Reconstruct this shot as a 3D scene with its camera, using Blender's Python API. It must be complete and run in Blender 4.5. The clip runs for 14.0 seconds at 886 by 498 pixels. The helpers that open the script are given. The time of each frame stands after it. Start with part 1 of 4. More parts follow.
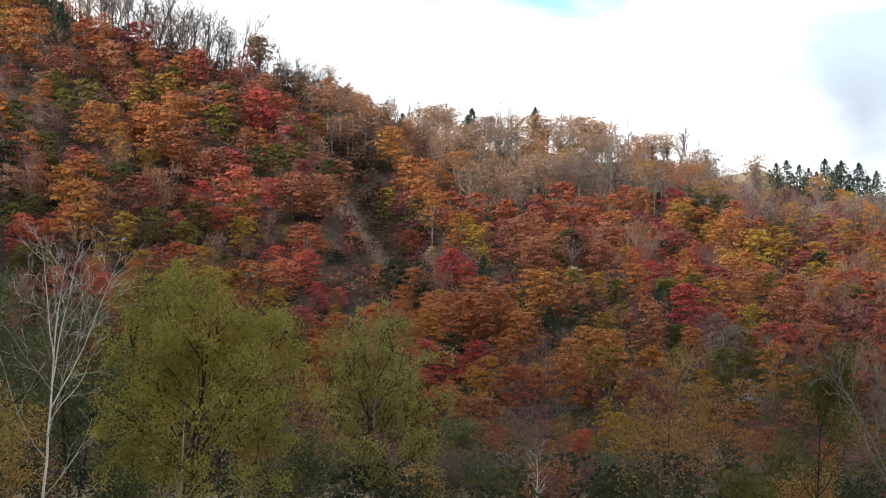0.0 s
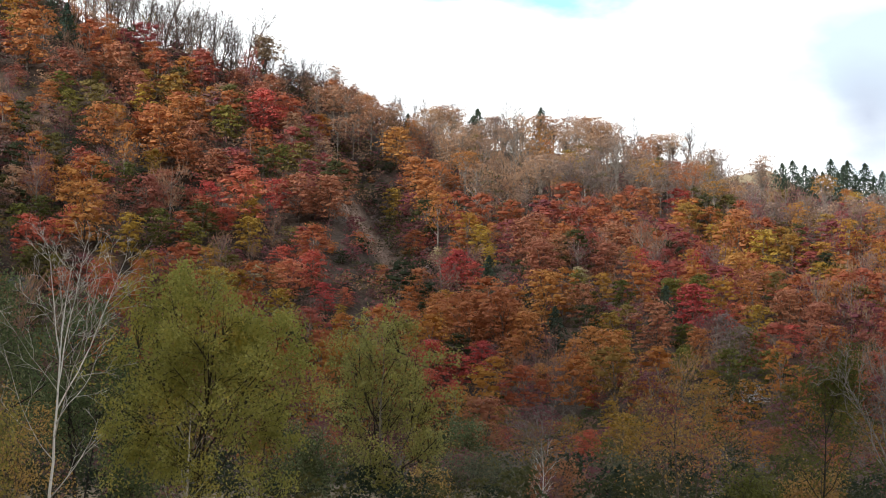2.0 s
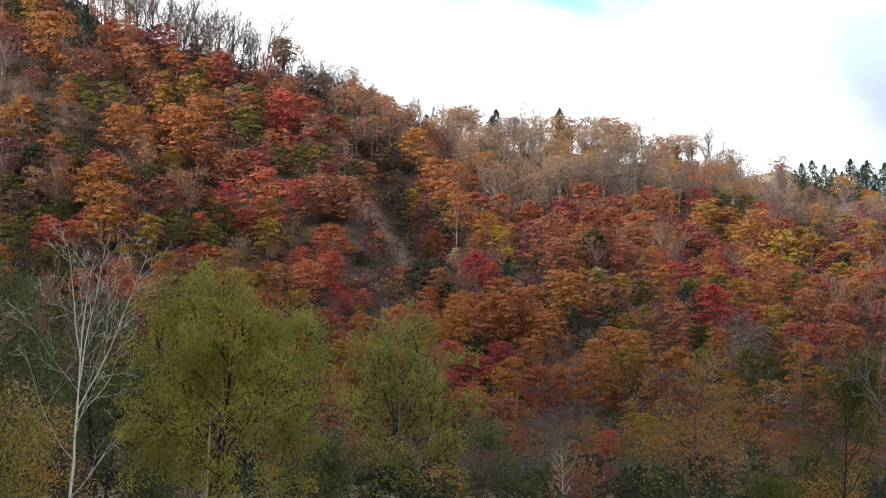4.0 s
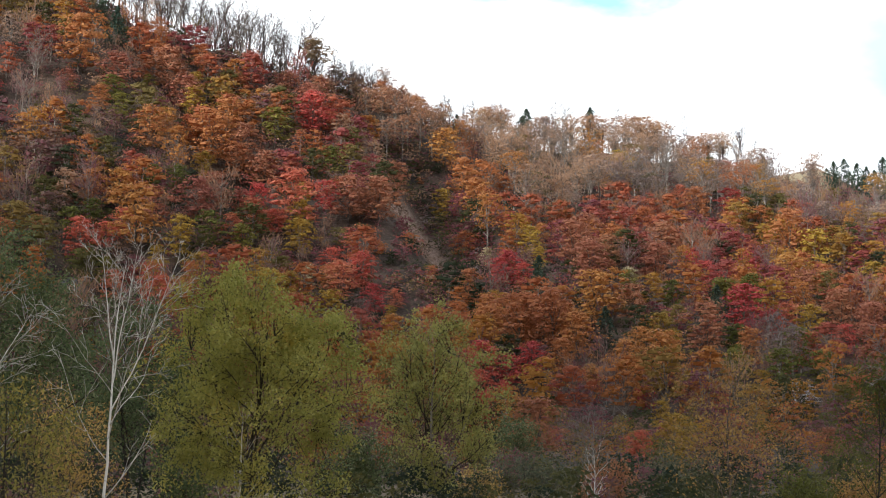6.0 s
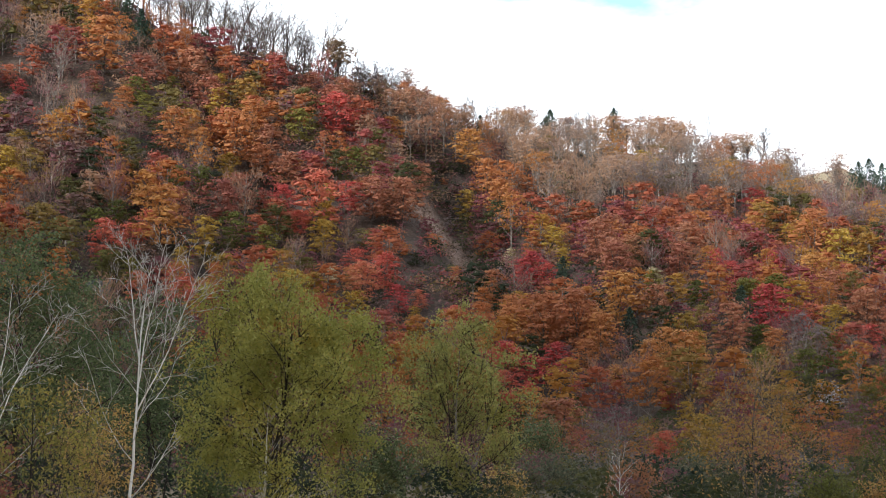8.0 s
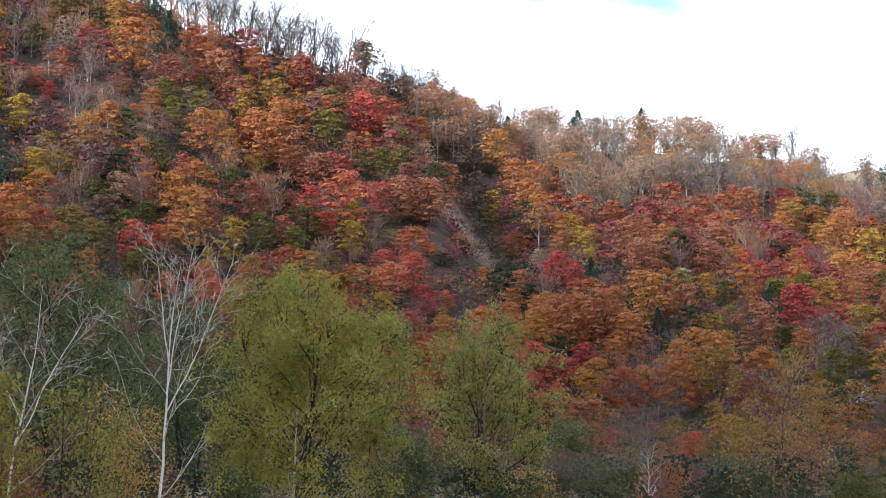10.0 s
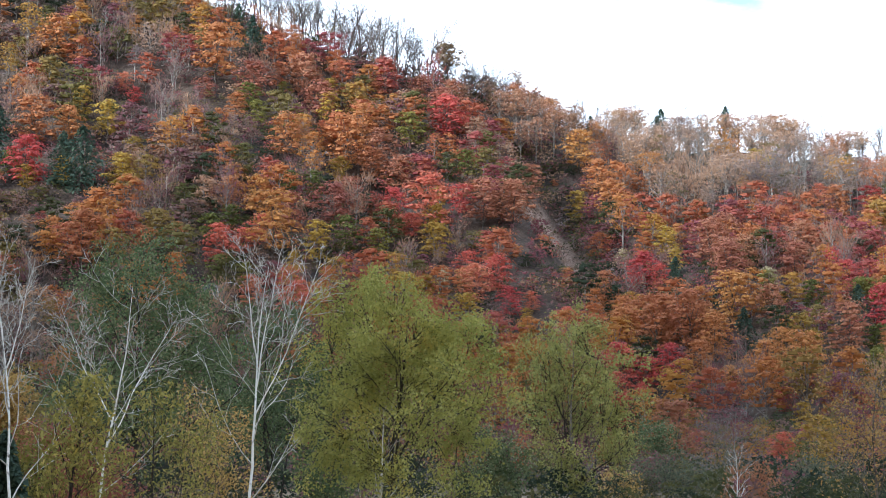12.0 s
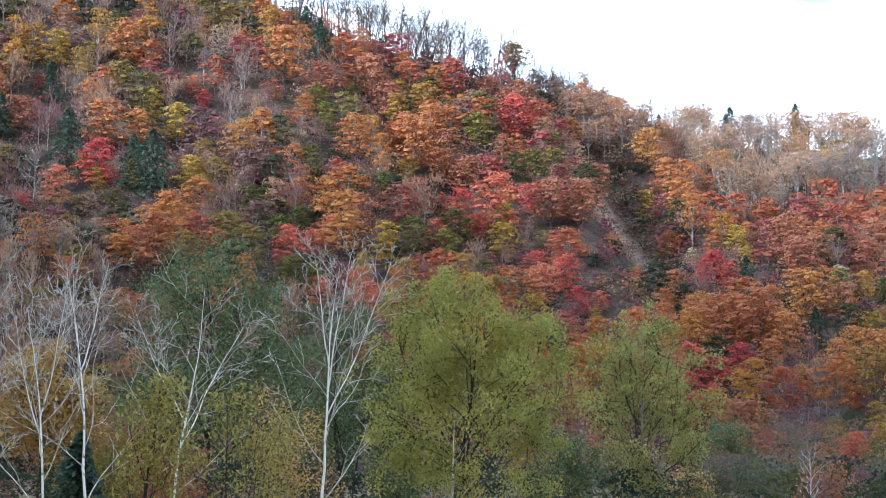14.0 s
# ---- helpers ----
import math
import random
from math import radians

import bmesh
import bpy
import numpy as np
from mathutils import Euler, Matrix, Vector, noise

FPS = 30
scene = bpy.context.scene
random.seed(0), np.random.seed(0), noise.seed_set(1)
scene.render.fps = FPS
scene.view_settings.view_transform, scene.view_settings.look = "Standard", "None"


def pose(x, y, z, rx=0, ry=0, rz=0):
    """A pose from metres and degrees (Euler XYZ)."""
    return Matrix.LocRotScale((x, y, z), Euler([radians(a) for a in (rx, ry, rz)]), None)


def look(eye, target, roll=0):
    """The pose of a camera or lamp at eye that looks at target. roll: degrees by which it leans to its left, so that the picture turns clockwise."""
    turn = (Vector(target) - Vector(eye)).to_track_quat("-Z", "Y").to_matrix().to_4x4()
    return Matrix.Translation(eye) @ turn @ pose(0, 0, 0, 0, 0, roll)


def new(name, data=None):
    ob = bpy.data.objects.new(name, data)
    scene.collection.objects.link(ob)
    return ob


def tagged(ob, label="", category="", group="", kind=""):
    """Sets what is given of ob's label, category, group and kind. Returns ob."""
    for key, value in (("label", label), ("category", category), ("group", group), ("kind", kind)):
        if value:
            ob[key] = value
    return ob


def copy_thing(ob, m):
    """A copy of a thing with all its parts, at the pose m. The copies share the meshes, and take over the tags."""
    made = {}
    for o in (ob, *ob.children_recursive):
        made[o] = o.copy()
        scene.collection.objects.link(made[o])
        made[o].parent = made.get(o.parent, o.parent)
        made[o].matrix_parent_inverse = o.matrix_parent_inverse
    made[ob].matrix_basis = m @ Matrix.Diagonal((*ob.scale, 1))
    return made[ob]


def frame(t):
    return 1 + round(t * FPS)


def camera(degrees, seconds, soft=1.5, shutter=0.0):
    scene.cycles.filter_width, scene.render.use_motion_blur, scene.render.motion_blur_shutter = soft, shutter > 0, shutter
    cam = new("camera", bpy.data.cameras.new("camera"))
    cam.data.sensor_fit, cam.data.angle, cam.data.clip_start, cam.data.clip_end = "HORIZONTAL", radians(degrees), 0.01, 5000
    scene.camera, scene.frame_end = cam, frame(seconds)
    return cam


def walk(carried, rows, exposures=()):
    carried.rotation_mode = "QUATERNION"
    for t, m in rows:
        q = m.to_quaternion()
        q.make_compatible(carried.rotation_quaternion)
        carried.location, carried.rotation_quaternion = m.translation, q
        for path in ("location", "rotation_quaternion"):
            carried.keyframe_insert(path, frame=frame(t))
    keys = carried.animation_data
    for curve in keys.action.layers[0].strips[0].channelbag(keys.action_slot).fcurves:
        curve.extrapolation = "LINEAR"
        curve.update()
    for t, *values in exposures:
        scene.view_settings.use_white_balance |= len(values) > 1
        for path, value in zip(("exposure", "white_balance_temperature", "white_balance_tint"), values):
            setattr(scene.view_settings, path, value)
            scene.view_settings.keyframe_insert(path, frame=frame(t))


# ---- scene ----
cam = camera(29.3, 14.0, soft=1.0)
EYE = 1.6
# seconds, pitch + 90, lean, yaw: a hand-held pan to the left, the eye swinging a little with it
PAN = [
    (0.0, 98.515, -0.956, -0.128), (0.5, 98.536, -0.955, -0.096), (1.0, 98.549, -0.957, -0.07), (1.5, 98.54, -0.959, -0.01),
    (2.0, 98.531, -0.956, 0.067), (2.5, 98.545, -0.959, 0.15), (3.0, 98.549, -0.956, 0.299), (5.5, 98.518, -0.957, 1.463),
    (6.0, 98.52, -0.956, 1.745), (6.5, 98.541, -0.953, 2.016), (7.0, 98.549, -0.958, 2.222), (7.5, 98.536, -0.959, 2.393),
    (8.0, 98.538, -0.953, 2.554), (8.2, 98.537, -0.953, 2.606), (10.3, 98.54, -0.953, 3.93), (10.5, 98.532, -0.954, 4.303),
    (11.0, 98.504, -0.959, 5.333), (11.5, 98.462, -0.958, 5.945), (12.0, 98.537, -0.961, 6.323), (12.5, 98.494, -0.957, 6.683),
    (13.0, 98.499, -0.961, 7.155), (13.5, 98.484, -0.954, 7.818), (14.0, 98.51, -0.956, 8.641),
]
SWING = 0.30 / 8.85
walk(cam, [(t, pose(-SWING * (yaw + 0.141), 0, EYE, rx, ry, yaw)) for t, rx, ry, yaw in PAN],
     exposures=[(0.0, 0.05, 6300, 8), (3.0, 0.08, 6250, 8), (6.5, 0.21, 6060, 8), (8.0, 0.31, 5920, 8),
                (11.0, 0.62, 5400, 5), (14.0, 0.95, 5000, 3)])

# ---- sky and sun ----
SUN_EL, SUN_AZ = 18.7, 230.0      # degrees above the horizon; clockwise from the +y axis


def ramp_node(nt, source, stops):
    r = nt.nodes.new("ShaderNodeValToRGB")
    el = r.color_ramp.elements
    while len(el) < len(stops):
        el.new(0.5)
    for e, (p, c) in zip(el, stops):
        e.position, e.color = p, (*c, 1)
    nt.links.new(source, r.inputs[0])
    return r.outputs[0]


def mixed(nt, factor, a, b, mode="MIX"):
    n = nt.nodes.new("ShaderNodeMix")
    n.data_type, n.blend_type = "RGBA", mode
    for s, v in ((n.inputs[0], factor), (n.inputs[6], a), (n.inputs[7], b)):
        if isinstance(v, (int, float)):
            s.default_value = v
        elif isinstance(v, tuple):
            s.default_value = (*v, 1)
        else:
            nt.links.new(v, s)
    return n.outputs[2]


def build_world():
    w = bpy.data.worlds.new("overcast_sky")
    scene.world = w
    w.use_nodes = True
    nt = w.node_tree
    nt.nodes.clear()
    N, L = nt.nodes.new, nt.links.new
    out, bg = N("ShaderNodeOutputWorld"), N("ShaderNodeBackground")
    sky = N("ShaderNodeTexSky")
    sky.sky_type, sky.sun_disc = "NISHITA", False
    sky.sun_elevation, sky.sun_rotation = radians(SUN_EL), radians(SUN_AZ)
    dim = N("ShaderNodeVectorMath")
    dim.operation, dim.inputs[3].default_value = "SCALE", 0.15
    L(sky.outputs[0], dim.inputs[0])
    co, sep = N("ShaderNodeTexCoord"), N("ShaderNodeSeparateXYZ")
    L(co.outputs["Generated"], sep.inputs[0])

    def calc(op, a, b=0.0, clamp=False):
        n = N("ShaderNodeMath")
        n.operation, n.use_clamp = op, clamp
        for s, v in zip(n.inputs, (a, b)):
            if isinstance(v, (int, float)):
                s.default_value = v
            else:
                L(v, s)
        return n.outputs[0]

    def cloud_noise(scale, stretch, detail):
        mp, no = N("ShaderNodeMapping"), N("ShaderNodeTexNoise")
        mp.inputs["Scale"].default_value = stretch
        L(co.outputs["Generated"], mp.inputs[0])
        no.inputs["Scale"].default_value, no.inputs["Detail"].default_value = scale, detail
        L(mp.outputs[0], no.inputs[0])
        return no.outputs[0]

    ahead = calc("MAXIMUM", sep.outputs[1], 0.05)
    u, v = calc("DIVIDE", sep.outputs[0], ahead), calc("DIVIDE", sep.outputs[2], ahead)
    wisp = cloud_noise(12.0, (1, 1, 2.2), 8.0)

    def gap(u0, v0, ru, rv, ragged, sharp):
        """A break in the cloud: its middle and half widths, as slopes to the side and up."""
        a, b = calc("DIVIDE", calc("SUBTRACT", u, u0), ru), calc("DIVIDE", calc("SUBTRACT", v, v0), rv)
        d = calc("SQRT", calc("ADD", calc("MULTIPLY", a, a), calc("MULTIPLY", b, b)))
        d = calc("ADD", d, calc("MULTIPLY", calc("SUBTRACT", wisp, 0.5), ragged))
        return calc("MULTIPLY", calc("SUBTRACT", 1.2, d), sharp, True)

    blue = gap(0.030, 0.329, 0.080, 0.034, 2.6, 1.8)
    grey = gap(0.252, 0.236, 0.030, 0.034, 1.2, 0.9)
    pale = gap(0.275, 0.270, 0.085, 0.075, 1.6, 1.3)
    broad = ramp_node(nt, cloud_noise(1.4, (1, 1, 2.0), 4.0), [(0.36, (0.63, 0.69, 0.78)), (0.52, (0.95, 0.98, 1.03))])
    front = calc("GREATER_THAN", sep.outputs[1], 0.75)
    white = mixed(nt, front, broad, (1.5, 1.5, 1.5))
    veil = mixed(nt, calc("MULTIPLY", pale, front), white, (0.82, 0.95, 1.06))
    veil = mixed(nt, calc("MULTIPLY", grey, front), veil, (0.66, 0.71, 0.84))
    clear = mixed(nt, 0.8, dim.outputs[0], (0.62, 1.3, 1.5))
    final = mixed(nt, calc("MULTIPLY", blue, front), veil, clear)
    L(final, bg.inputs[0])
    bg.inputs[1].default_value = 1.0
    L(bg.outputs[0], out.inputs[0])


build_world()
lamp = bpy.data.lights.new("sun", "SUN")
lamp.energy, lamp.angle, lamp.color = 5.0, radians(8), (1.0, 0.95, 0.87)
sun = new("sun", lamp)
away = Vector((math.sin(radians(SUN_AZ)), math.cos(radians(SUN_AZ)), math.tan(radians(SUN_EL)))).normalized()
sun.matrix_world = look(away * 60 + Vector((0, 0, 20)), (0, 0, 20))

# ---- materials ----


def shader(name, rough=0.8):
    m = bpy.data.materials.new(name)
    m.use_nodes = True
    nt = m.node_tree
    b = nt.nodes["Principled BSDF"]
    b.inputs["Roughness"].default_value = rough
    b.inputs["Specular IOR Level"].default_value = 0.32
    return m, nt, b


def noise_node(nt, scale, detail=4.0):
    co = nt.nodes.new("ShaderNodeTexCoord")
    n = nt.nodes.new("ShaderNodeTexNoise")
    n.inputs["Scale"].default_value, n.inputs["Detail"].default_value = scale, detail
    nt.links.new(co.outputs["Object"], n.inputs[0])
    return n.outputs[0]


def leaf_surface(nt, b, colour, thin=0.35):
    """Leaves: a matt surface that lets some light through."""
    N, L = nt.nodes.new, nt.links.new
    L(colour, b.inputs["Base Color"])
    b.inputs["Specular IOR Level"].default_value = 0.18
    tr = N("ShaderNodeBsdfTranslucent")
    L(colour, tr.inputs[0])
    ms = N("ShaderNodeMixShader")
    ms.inputs[0].default_value = thin
    L(b.outputs[0], ms.inputs[1])
    L(tr.outputs[0], ms.inputs[2])
    L(ms.outputs[0], nt.nodes["Material Output"].inputs[0])


def foliage(name, stops, spread=0.22, patch=0.5, grain=0.7, vary=0.9, base=-0.15):
    """Foliage of one kind of tree: each tree has its own tone, each spray of leaves varies round it."""
    m, nt, b = shader(name, 0.66)
    N, L = nt.nodes.new, nt.links.new
    info, geo = N("ShaderNodeObjectInfo"), N("ShaderNodeNewGeometry")

    def weigh(value, share, rest=0.0):
        n = N("ShaderNodeMath")
        n.operation = "MULTIPLY_ADD"
        L(value, n.inputs[0])
        n.inputs[1].default_value = share
        if isinstance(rest, float):
            n.inputs[2].default_value = rest
        else:
            L(rest, n.inputs[2])
        return n

    own = weigh(info.outputs["Random"], vary * (1 - spread), base)
    cluster = weigh(noise_node(nt, grain, 2.0), patch, own.outputs[0])
    mad = weigh(geo.outputs["Random Per Island"], spread, cluster.outputs[0])
    c = ramp_node(nt, mad.outputs[0], stops)
    leaf_surface(nt, b, c)
    return m


def bark(name, light, dark, scale=6.0, contrast=(0.4, 0.65)):
    m, nt, b = shader(name, 0.85)
    n = noise_node(nt, scale)
    c = ramp_node(nt, n, [(contrast[0], dark), (contrast[1], light)])
    nt.links.new(c, b.inputs["Base Color"])
    bump = nt.nodes.new("ShaderNodeBump")
    bump.inputs["Strength"].default_value, bump.inputs["Distance"].default_value = 0.5, 0.02
    nt.links.new(n, bump.inputs["Height"])
    nt.links.new(bump.outputs[0], b.inputs["Normal"])
    return m


def woods_material():
    """Foliage of the closed wood: the tone of each tree is kept in its mesh as the attribute tone."""
    m, nt, b = shader("autumn_woods_foliage", 0.7)
    N, L = nt.nodes.new, nt.links.new
    at, geo = N("ShaderNodeAttribute"), N("ShaderNodeNewGeometry")
    at.attribute_name = "tone"
    mad, patch = N("ShaderNodeMath"), N("ShaderNodeMath")
    mad.operation = patch.operation = "MULTIPLY_ADD"
    mad.inputs[1].default_value = 0.022
    L(geo.outputs["Random Per Island"], mad.inputs[0])
    L(noise_node(nt, 0.55, 2.0), patch.inputs[0])
    patch.inputs[1].default_value = 0.12
    L(at.outputs["Fac"], patch.inputs[2])
    less = N("ShaderNodeMath")
    less.operation = "SUBTRACT"
    L(patch.outputs[0], less.inputs[0])
    less.inputs[1].default_value = 0.065
    L(less.outputs[0], mad.inputs[2])
    c = ramp_node(nt, mad.outputs[0], TONES)
    leaf_surface(nt, b, c, 0.45)
    return m


# tones of the wood, from dark conifer green through olive and gold to crimson and bare twigs
# reds and mauves also have distant haze and purple shade put into their colour
TONES = [(0.00, (0.030, 0.046, 0.032)), (0.10, (0.055, 0.066, 0.032)), (0.20, (0.140, 0.130, 0.045)), (0.30, (0.270, 0.195, 0.066)),
         (0.40, (0.490, 0.265, 0.060)), (0.50, (0.490, 0.202, 0.072)), (0.60, (0.455, 0.152, 0.084)), (0.70, (0.375, 0.105, 0.100)),
         (0.78, (0.250, 0.098, 0.115)), (0.815, (0.230, 0.145, 0.128)), (0.85, (0.420, 0.245, 0.150)), (0.89, (0.500, 0.320, 0.205)), (0.915, (0.370, 0.260, 0.200)), (0.94, (0.225, 0.170, 0.165)), (1.00, (0.320, 0.265, 0.235))]
M_WOODS = woods_material()
M_RED = foliage("maple_red_leaves", [(0.0, (0.35, 0.058, 0.069)), (0.4, (0.54, 0.10, 0.087)), (0.75, (0.60, 0.17, 0.107)), (1.0, (0.57, 0.25, 0.13))])
M_ORANGE = foliage("maple_orange_leaves", [(0.0, (0.35, 0.13, 0.075)), (0.5, (0.49, 0.205, 0.080)), (1.0, (0.56, 0.295, 0.085))])
M_YELLOW = foliage("golden_leaves", [(0.0, (0.27, 0.175, 0.045)), (0.5, (0.42, 0.265, 0.05)), (1.0, (0.54, 0.37, 0.075))])
M_RUSSET = foliage("russet_leaves", [(0.0, (0.26, 0.090, 0.075)), (0.5, (0.39, 0.150, 0.095)), (1.0, (0.45, 0.225, 0.115))])
M_OLIVE = foliage("olive_leaves", [(0.0, (0.07, 0.085, 0.025)), (0.5, (0.14, 0.145, 0.035)), (1.0, (0.26, 0.22, 0.05))])
M_NEEDLE = foliage("conifer_needles", [(0.0, (0.04, 0.065, 0.05)), (0.6, (0.075, 0.11, 0.08)), (1.0, (0.125, 0.16, 0.10))], 0.6)
# broad colour patches imitate the lit and shaded lobes of the willow's crown
M_WILLOW = foliage("willow_leaves", [(0.0, (0.13, 0.15, 0.045)), (0.45, (0.27, 0.275, 0.075)), (0.8, (0.44, 0.41, 0.11)), (1.0, (0.60, 0.45, 0.10))], 0.2, 0.95, 0.42, 0.0, 0.14)
M_ALDER = foliage("alder_leaves", [(0.0, (0.072, 0.105, 0.048)), (0.6, (0.155, 0.195, 0.085)), (0.9, (0.28, 0.30, 0.15)), (1.0, (0.44, 0.46, 0.29))], 0.75)
M_GREYLEAF = foliage("grey_green_leaves", [(0.0, (0.075, 0.09, 0.06)), (0.6, (0.15, 0.16, 0.10)), (1.0, (0.25, 0.22, 0.13))], 0.8)
M_TRUNK = bark("grey_brown_bark", (0.21, 0.17, 0.14), (0.07, 0.055, 0.045), 3.0)
M_PALE = bark("pale_bark", (0.36, 0.315, 0.275), (0.16, 0.135, 0.115), 2.0)
M_BIRCH = bark("white_birch_bark", (0.84, 0.81, 0.78), (0.20, 0.18, 0.17), 5.0, (0.30, 0.44))
M_DARK = bark("dark_bark", (0.07, 0.06, 0.05), (0.025, 0.02, 0.018), 8.0)
M_TWIG = bark("bare_twigs", (0.16, 0.125, 0.11), (0.08, 0.062, 0.055), 1.0)
M_LIMB = bark("birch_limb_bark", (0.76, 0.72, 0.67), (0.40, 0.37, 0.34), 3.0)
M_AMBER = foliage("amber_leaves", [(0.0, (0.31, 0.19, 0.07)), (0.5, (0.49, 0.32, 0.105)), (1.0, (0.61, 0.43, 0.155))], 0.7)
M_GREYLIMB = bark("grey_limb_bark", (0.36, 0.33, 0.31), (0.17, 0.15, 0.14), 3.0)
M_TAN = foliage("withered_gold_leaves", [(0.0, (0.24, 0.13, 0.055)), (0.5, (0.38, 0.225, 0.08)), (1.0, (0.50, 0.32, 0.11))], 0.6)
M_SALLOW = foliage("sallow_leaves", [(0.0, (0.13, 0.125, 0.04)), (0.5, (0.28, 0.25, 0.07)), (0.85, (0.44, 0.37, 0.10)), (1.0, (0.60, 0.44, 0.09))], 0.6)
M_CREAM = foliage("cream_leaves", [(0.0, (0.36, 0.29, 0.16)), (0.5, (0.52, 0.43, 0.25)), (1.0, (0.62, 0.54, 0.34))], 0.5)
M_TAWNY = foliage("tawny_leaves", [(0.0, (0.34, 0.185, 0.12)), (0.5, (0.46, 0.27, 0.165)), (1.0, (0.56, 0.37, 0.22))], 0.5)
M_RUSTY = foliage("rusty_leaves", [(0.0, (0.30, 0.15, 0.10)), (0.5, (0.42, 0.225, 0.14)), (1.0, (0.52, 0.31, 0.17))], 0.5)
M_BRONZE = foliage("bronze_leaves", [(0.0, (0.22, 0.15, 0.09)), (1.0, (0.36, 0.25, 0.15))], 0.5, 0.5, 0.7, 0.0, 0.0)
# the lighter willow's lobe shading is likewise put in by colour patches
M_LIME = foliage("grey_lime_leaves", [(0.0, (0.16, 0.175, 0.065)), (0.5, (0.33, 0.325, 0.11)), (0.9, (0.48, 0.44, 0.14)), (1.0, (0.54, 0.40, 0.09))], 0.25, 0.9, 0.5, 0.0, 0.10)

# ---- the ground ----
# terrain begin
RIDGE_X = [-465, -123.5, -84.7, -42.9, -29.7, -16.6, -8.2, 6.6, 21.9, 41.2, 53.3, 70.4, 114.4, 425]
RIDGE_Y = [256, 258.5, 260.2, 264, 267.8, 275.6, 286, 294.2, 302.5, 310.8, 314, 316.2, 321.8, 333]
RIDGE_Z = [147.6, 100.7, 86.6, 72.3, 69.4, 65, 63, 63.2, 64.5, 63.6, 61.2, 59.4, 54.8, 43]
FOOT_Y, FOOT_Z = 165.0, 7.0


def smooth(t):
    t = np.clip(t, 0, 1)
    return t * t * (3 - 2 * t)


def hump(x, y):
    """Low waves of the slope, about one metre high on average."""
    return (np.sin(x * 0.095 + 1.3 * np.sin(y * 0.03)) + np.sin(y * 0.12 + x * 0.041) * 0.8
            + 0.6 * np.sin(x * 0.22 + y * 0.14) + 0.5 * np.sin(x * 0.17 - y * 0.24 + 2.0))


def gully_line(y):
    """The x of the gully's bed at y, from its fan to its head under the ridge."""
    return np.interp(y, GULLY_Y, GULLY_X)


GULLY_Y = [198, 215, 224, 233, 244, 252, 260, 264, 270]
GULLY_X = [1.0, -2.5, -5.0, -8.0, -11.5, -14.5, -17.5, -20.5, -25.0]


def ground_height(x, y):
    x, y = np.asarray(x, float), np.asarray(y, float)
    ry, rz = np.interp(x, RIDGE_X, RIDGE_Y), np.interp(x, RIDGE_X, RIDGE_Z)
    s = (y - FOOT_Y) / (ry - FOOT_Y)
    face = FOOT_Z + (rz - FOOT_Z) * s * (0.90 + 0.10 * s)
    back = rz - 0.22 * (y - ry) - 0.0004 * np.clip(y - ry, 0, None) ** 2
    z = np.where(s < 1, face, np.maximum(back, 10))
    valley = np.where(y > 60, FOOT_Z * smooth((y - 60) / (FOOT_Y - 60)), 0)
    z = np.where(s < 0, valley, z)
    z = z + hump(x, y) * 0.8 * smooth((y - 120) / 90) + 0.5 * np.sin(x * 0.6 + 0.27 * y) * smooth((y - 215) / 40)
    gx = gully_line(y)
    on = smooth((y - 196) / 20) * smooth((272 - y) / 14)
    z = z - 3.0 * on * np.exp(-((x - gx) / 4.6) ** 2) + 2.0 * on * np.exp(-((x - gx + 10.5) / 6.5) ** 2)
    # the rounded spur beside the gully's head
    z = z + 3.0 * np.exp(-((x + 13.5) / 8.0) ** 2 - ((y - 267) / 11.0) ** 2)
    # the far hill behind the dip of the ridge
    z = z + 190 * np.exp(-((x - 200) / 190) ** 2 - ((y - 980) / 190) ** 2)
    return z
# terrain end


def mesh_of(name, verts, quads, smooth_faces=False):
    """A mesh from arrays of points and of quads (or triangles)."""
    verts, quads = np.asarray(verts, np.float32), np.asarray(quads, np.int32)
    k = quads.shape[1]
    me = bpy.data.meshes.new(name)
    me.vertices.add(len(verts))
    me.vertices.foreach_set("co", verts.ravel())
    me.loops.add(quads.size)
    me.loops.foreach_set("vertex_index", quads.ravel())
    me.polygons.add(len(quads))
    me.polygons.foreach_set("loop_start", np.arange(len(quads), dtype=np.int32) * k)
    me.polygons.foreach_set("use_smooth", np.full(len(quads), smooth_faces))
    me.update(calc_edges=True)
    return me


def part(name, mesh, material, parent=None, label=""):
    ob = new(name, mesh)
    if not mesh.materials:
        mesh.materials.append(material)
    ob.parent = parent
    return tagged(ob, label)


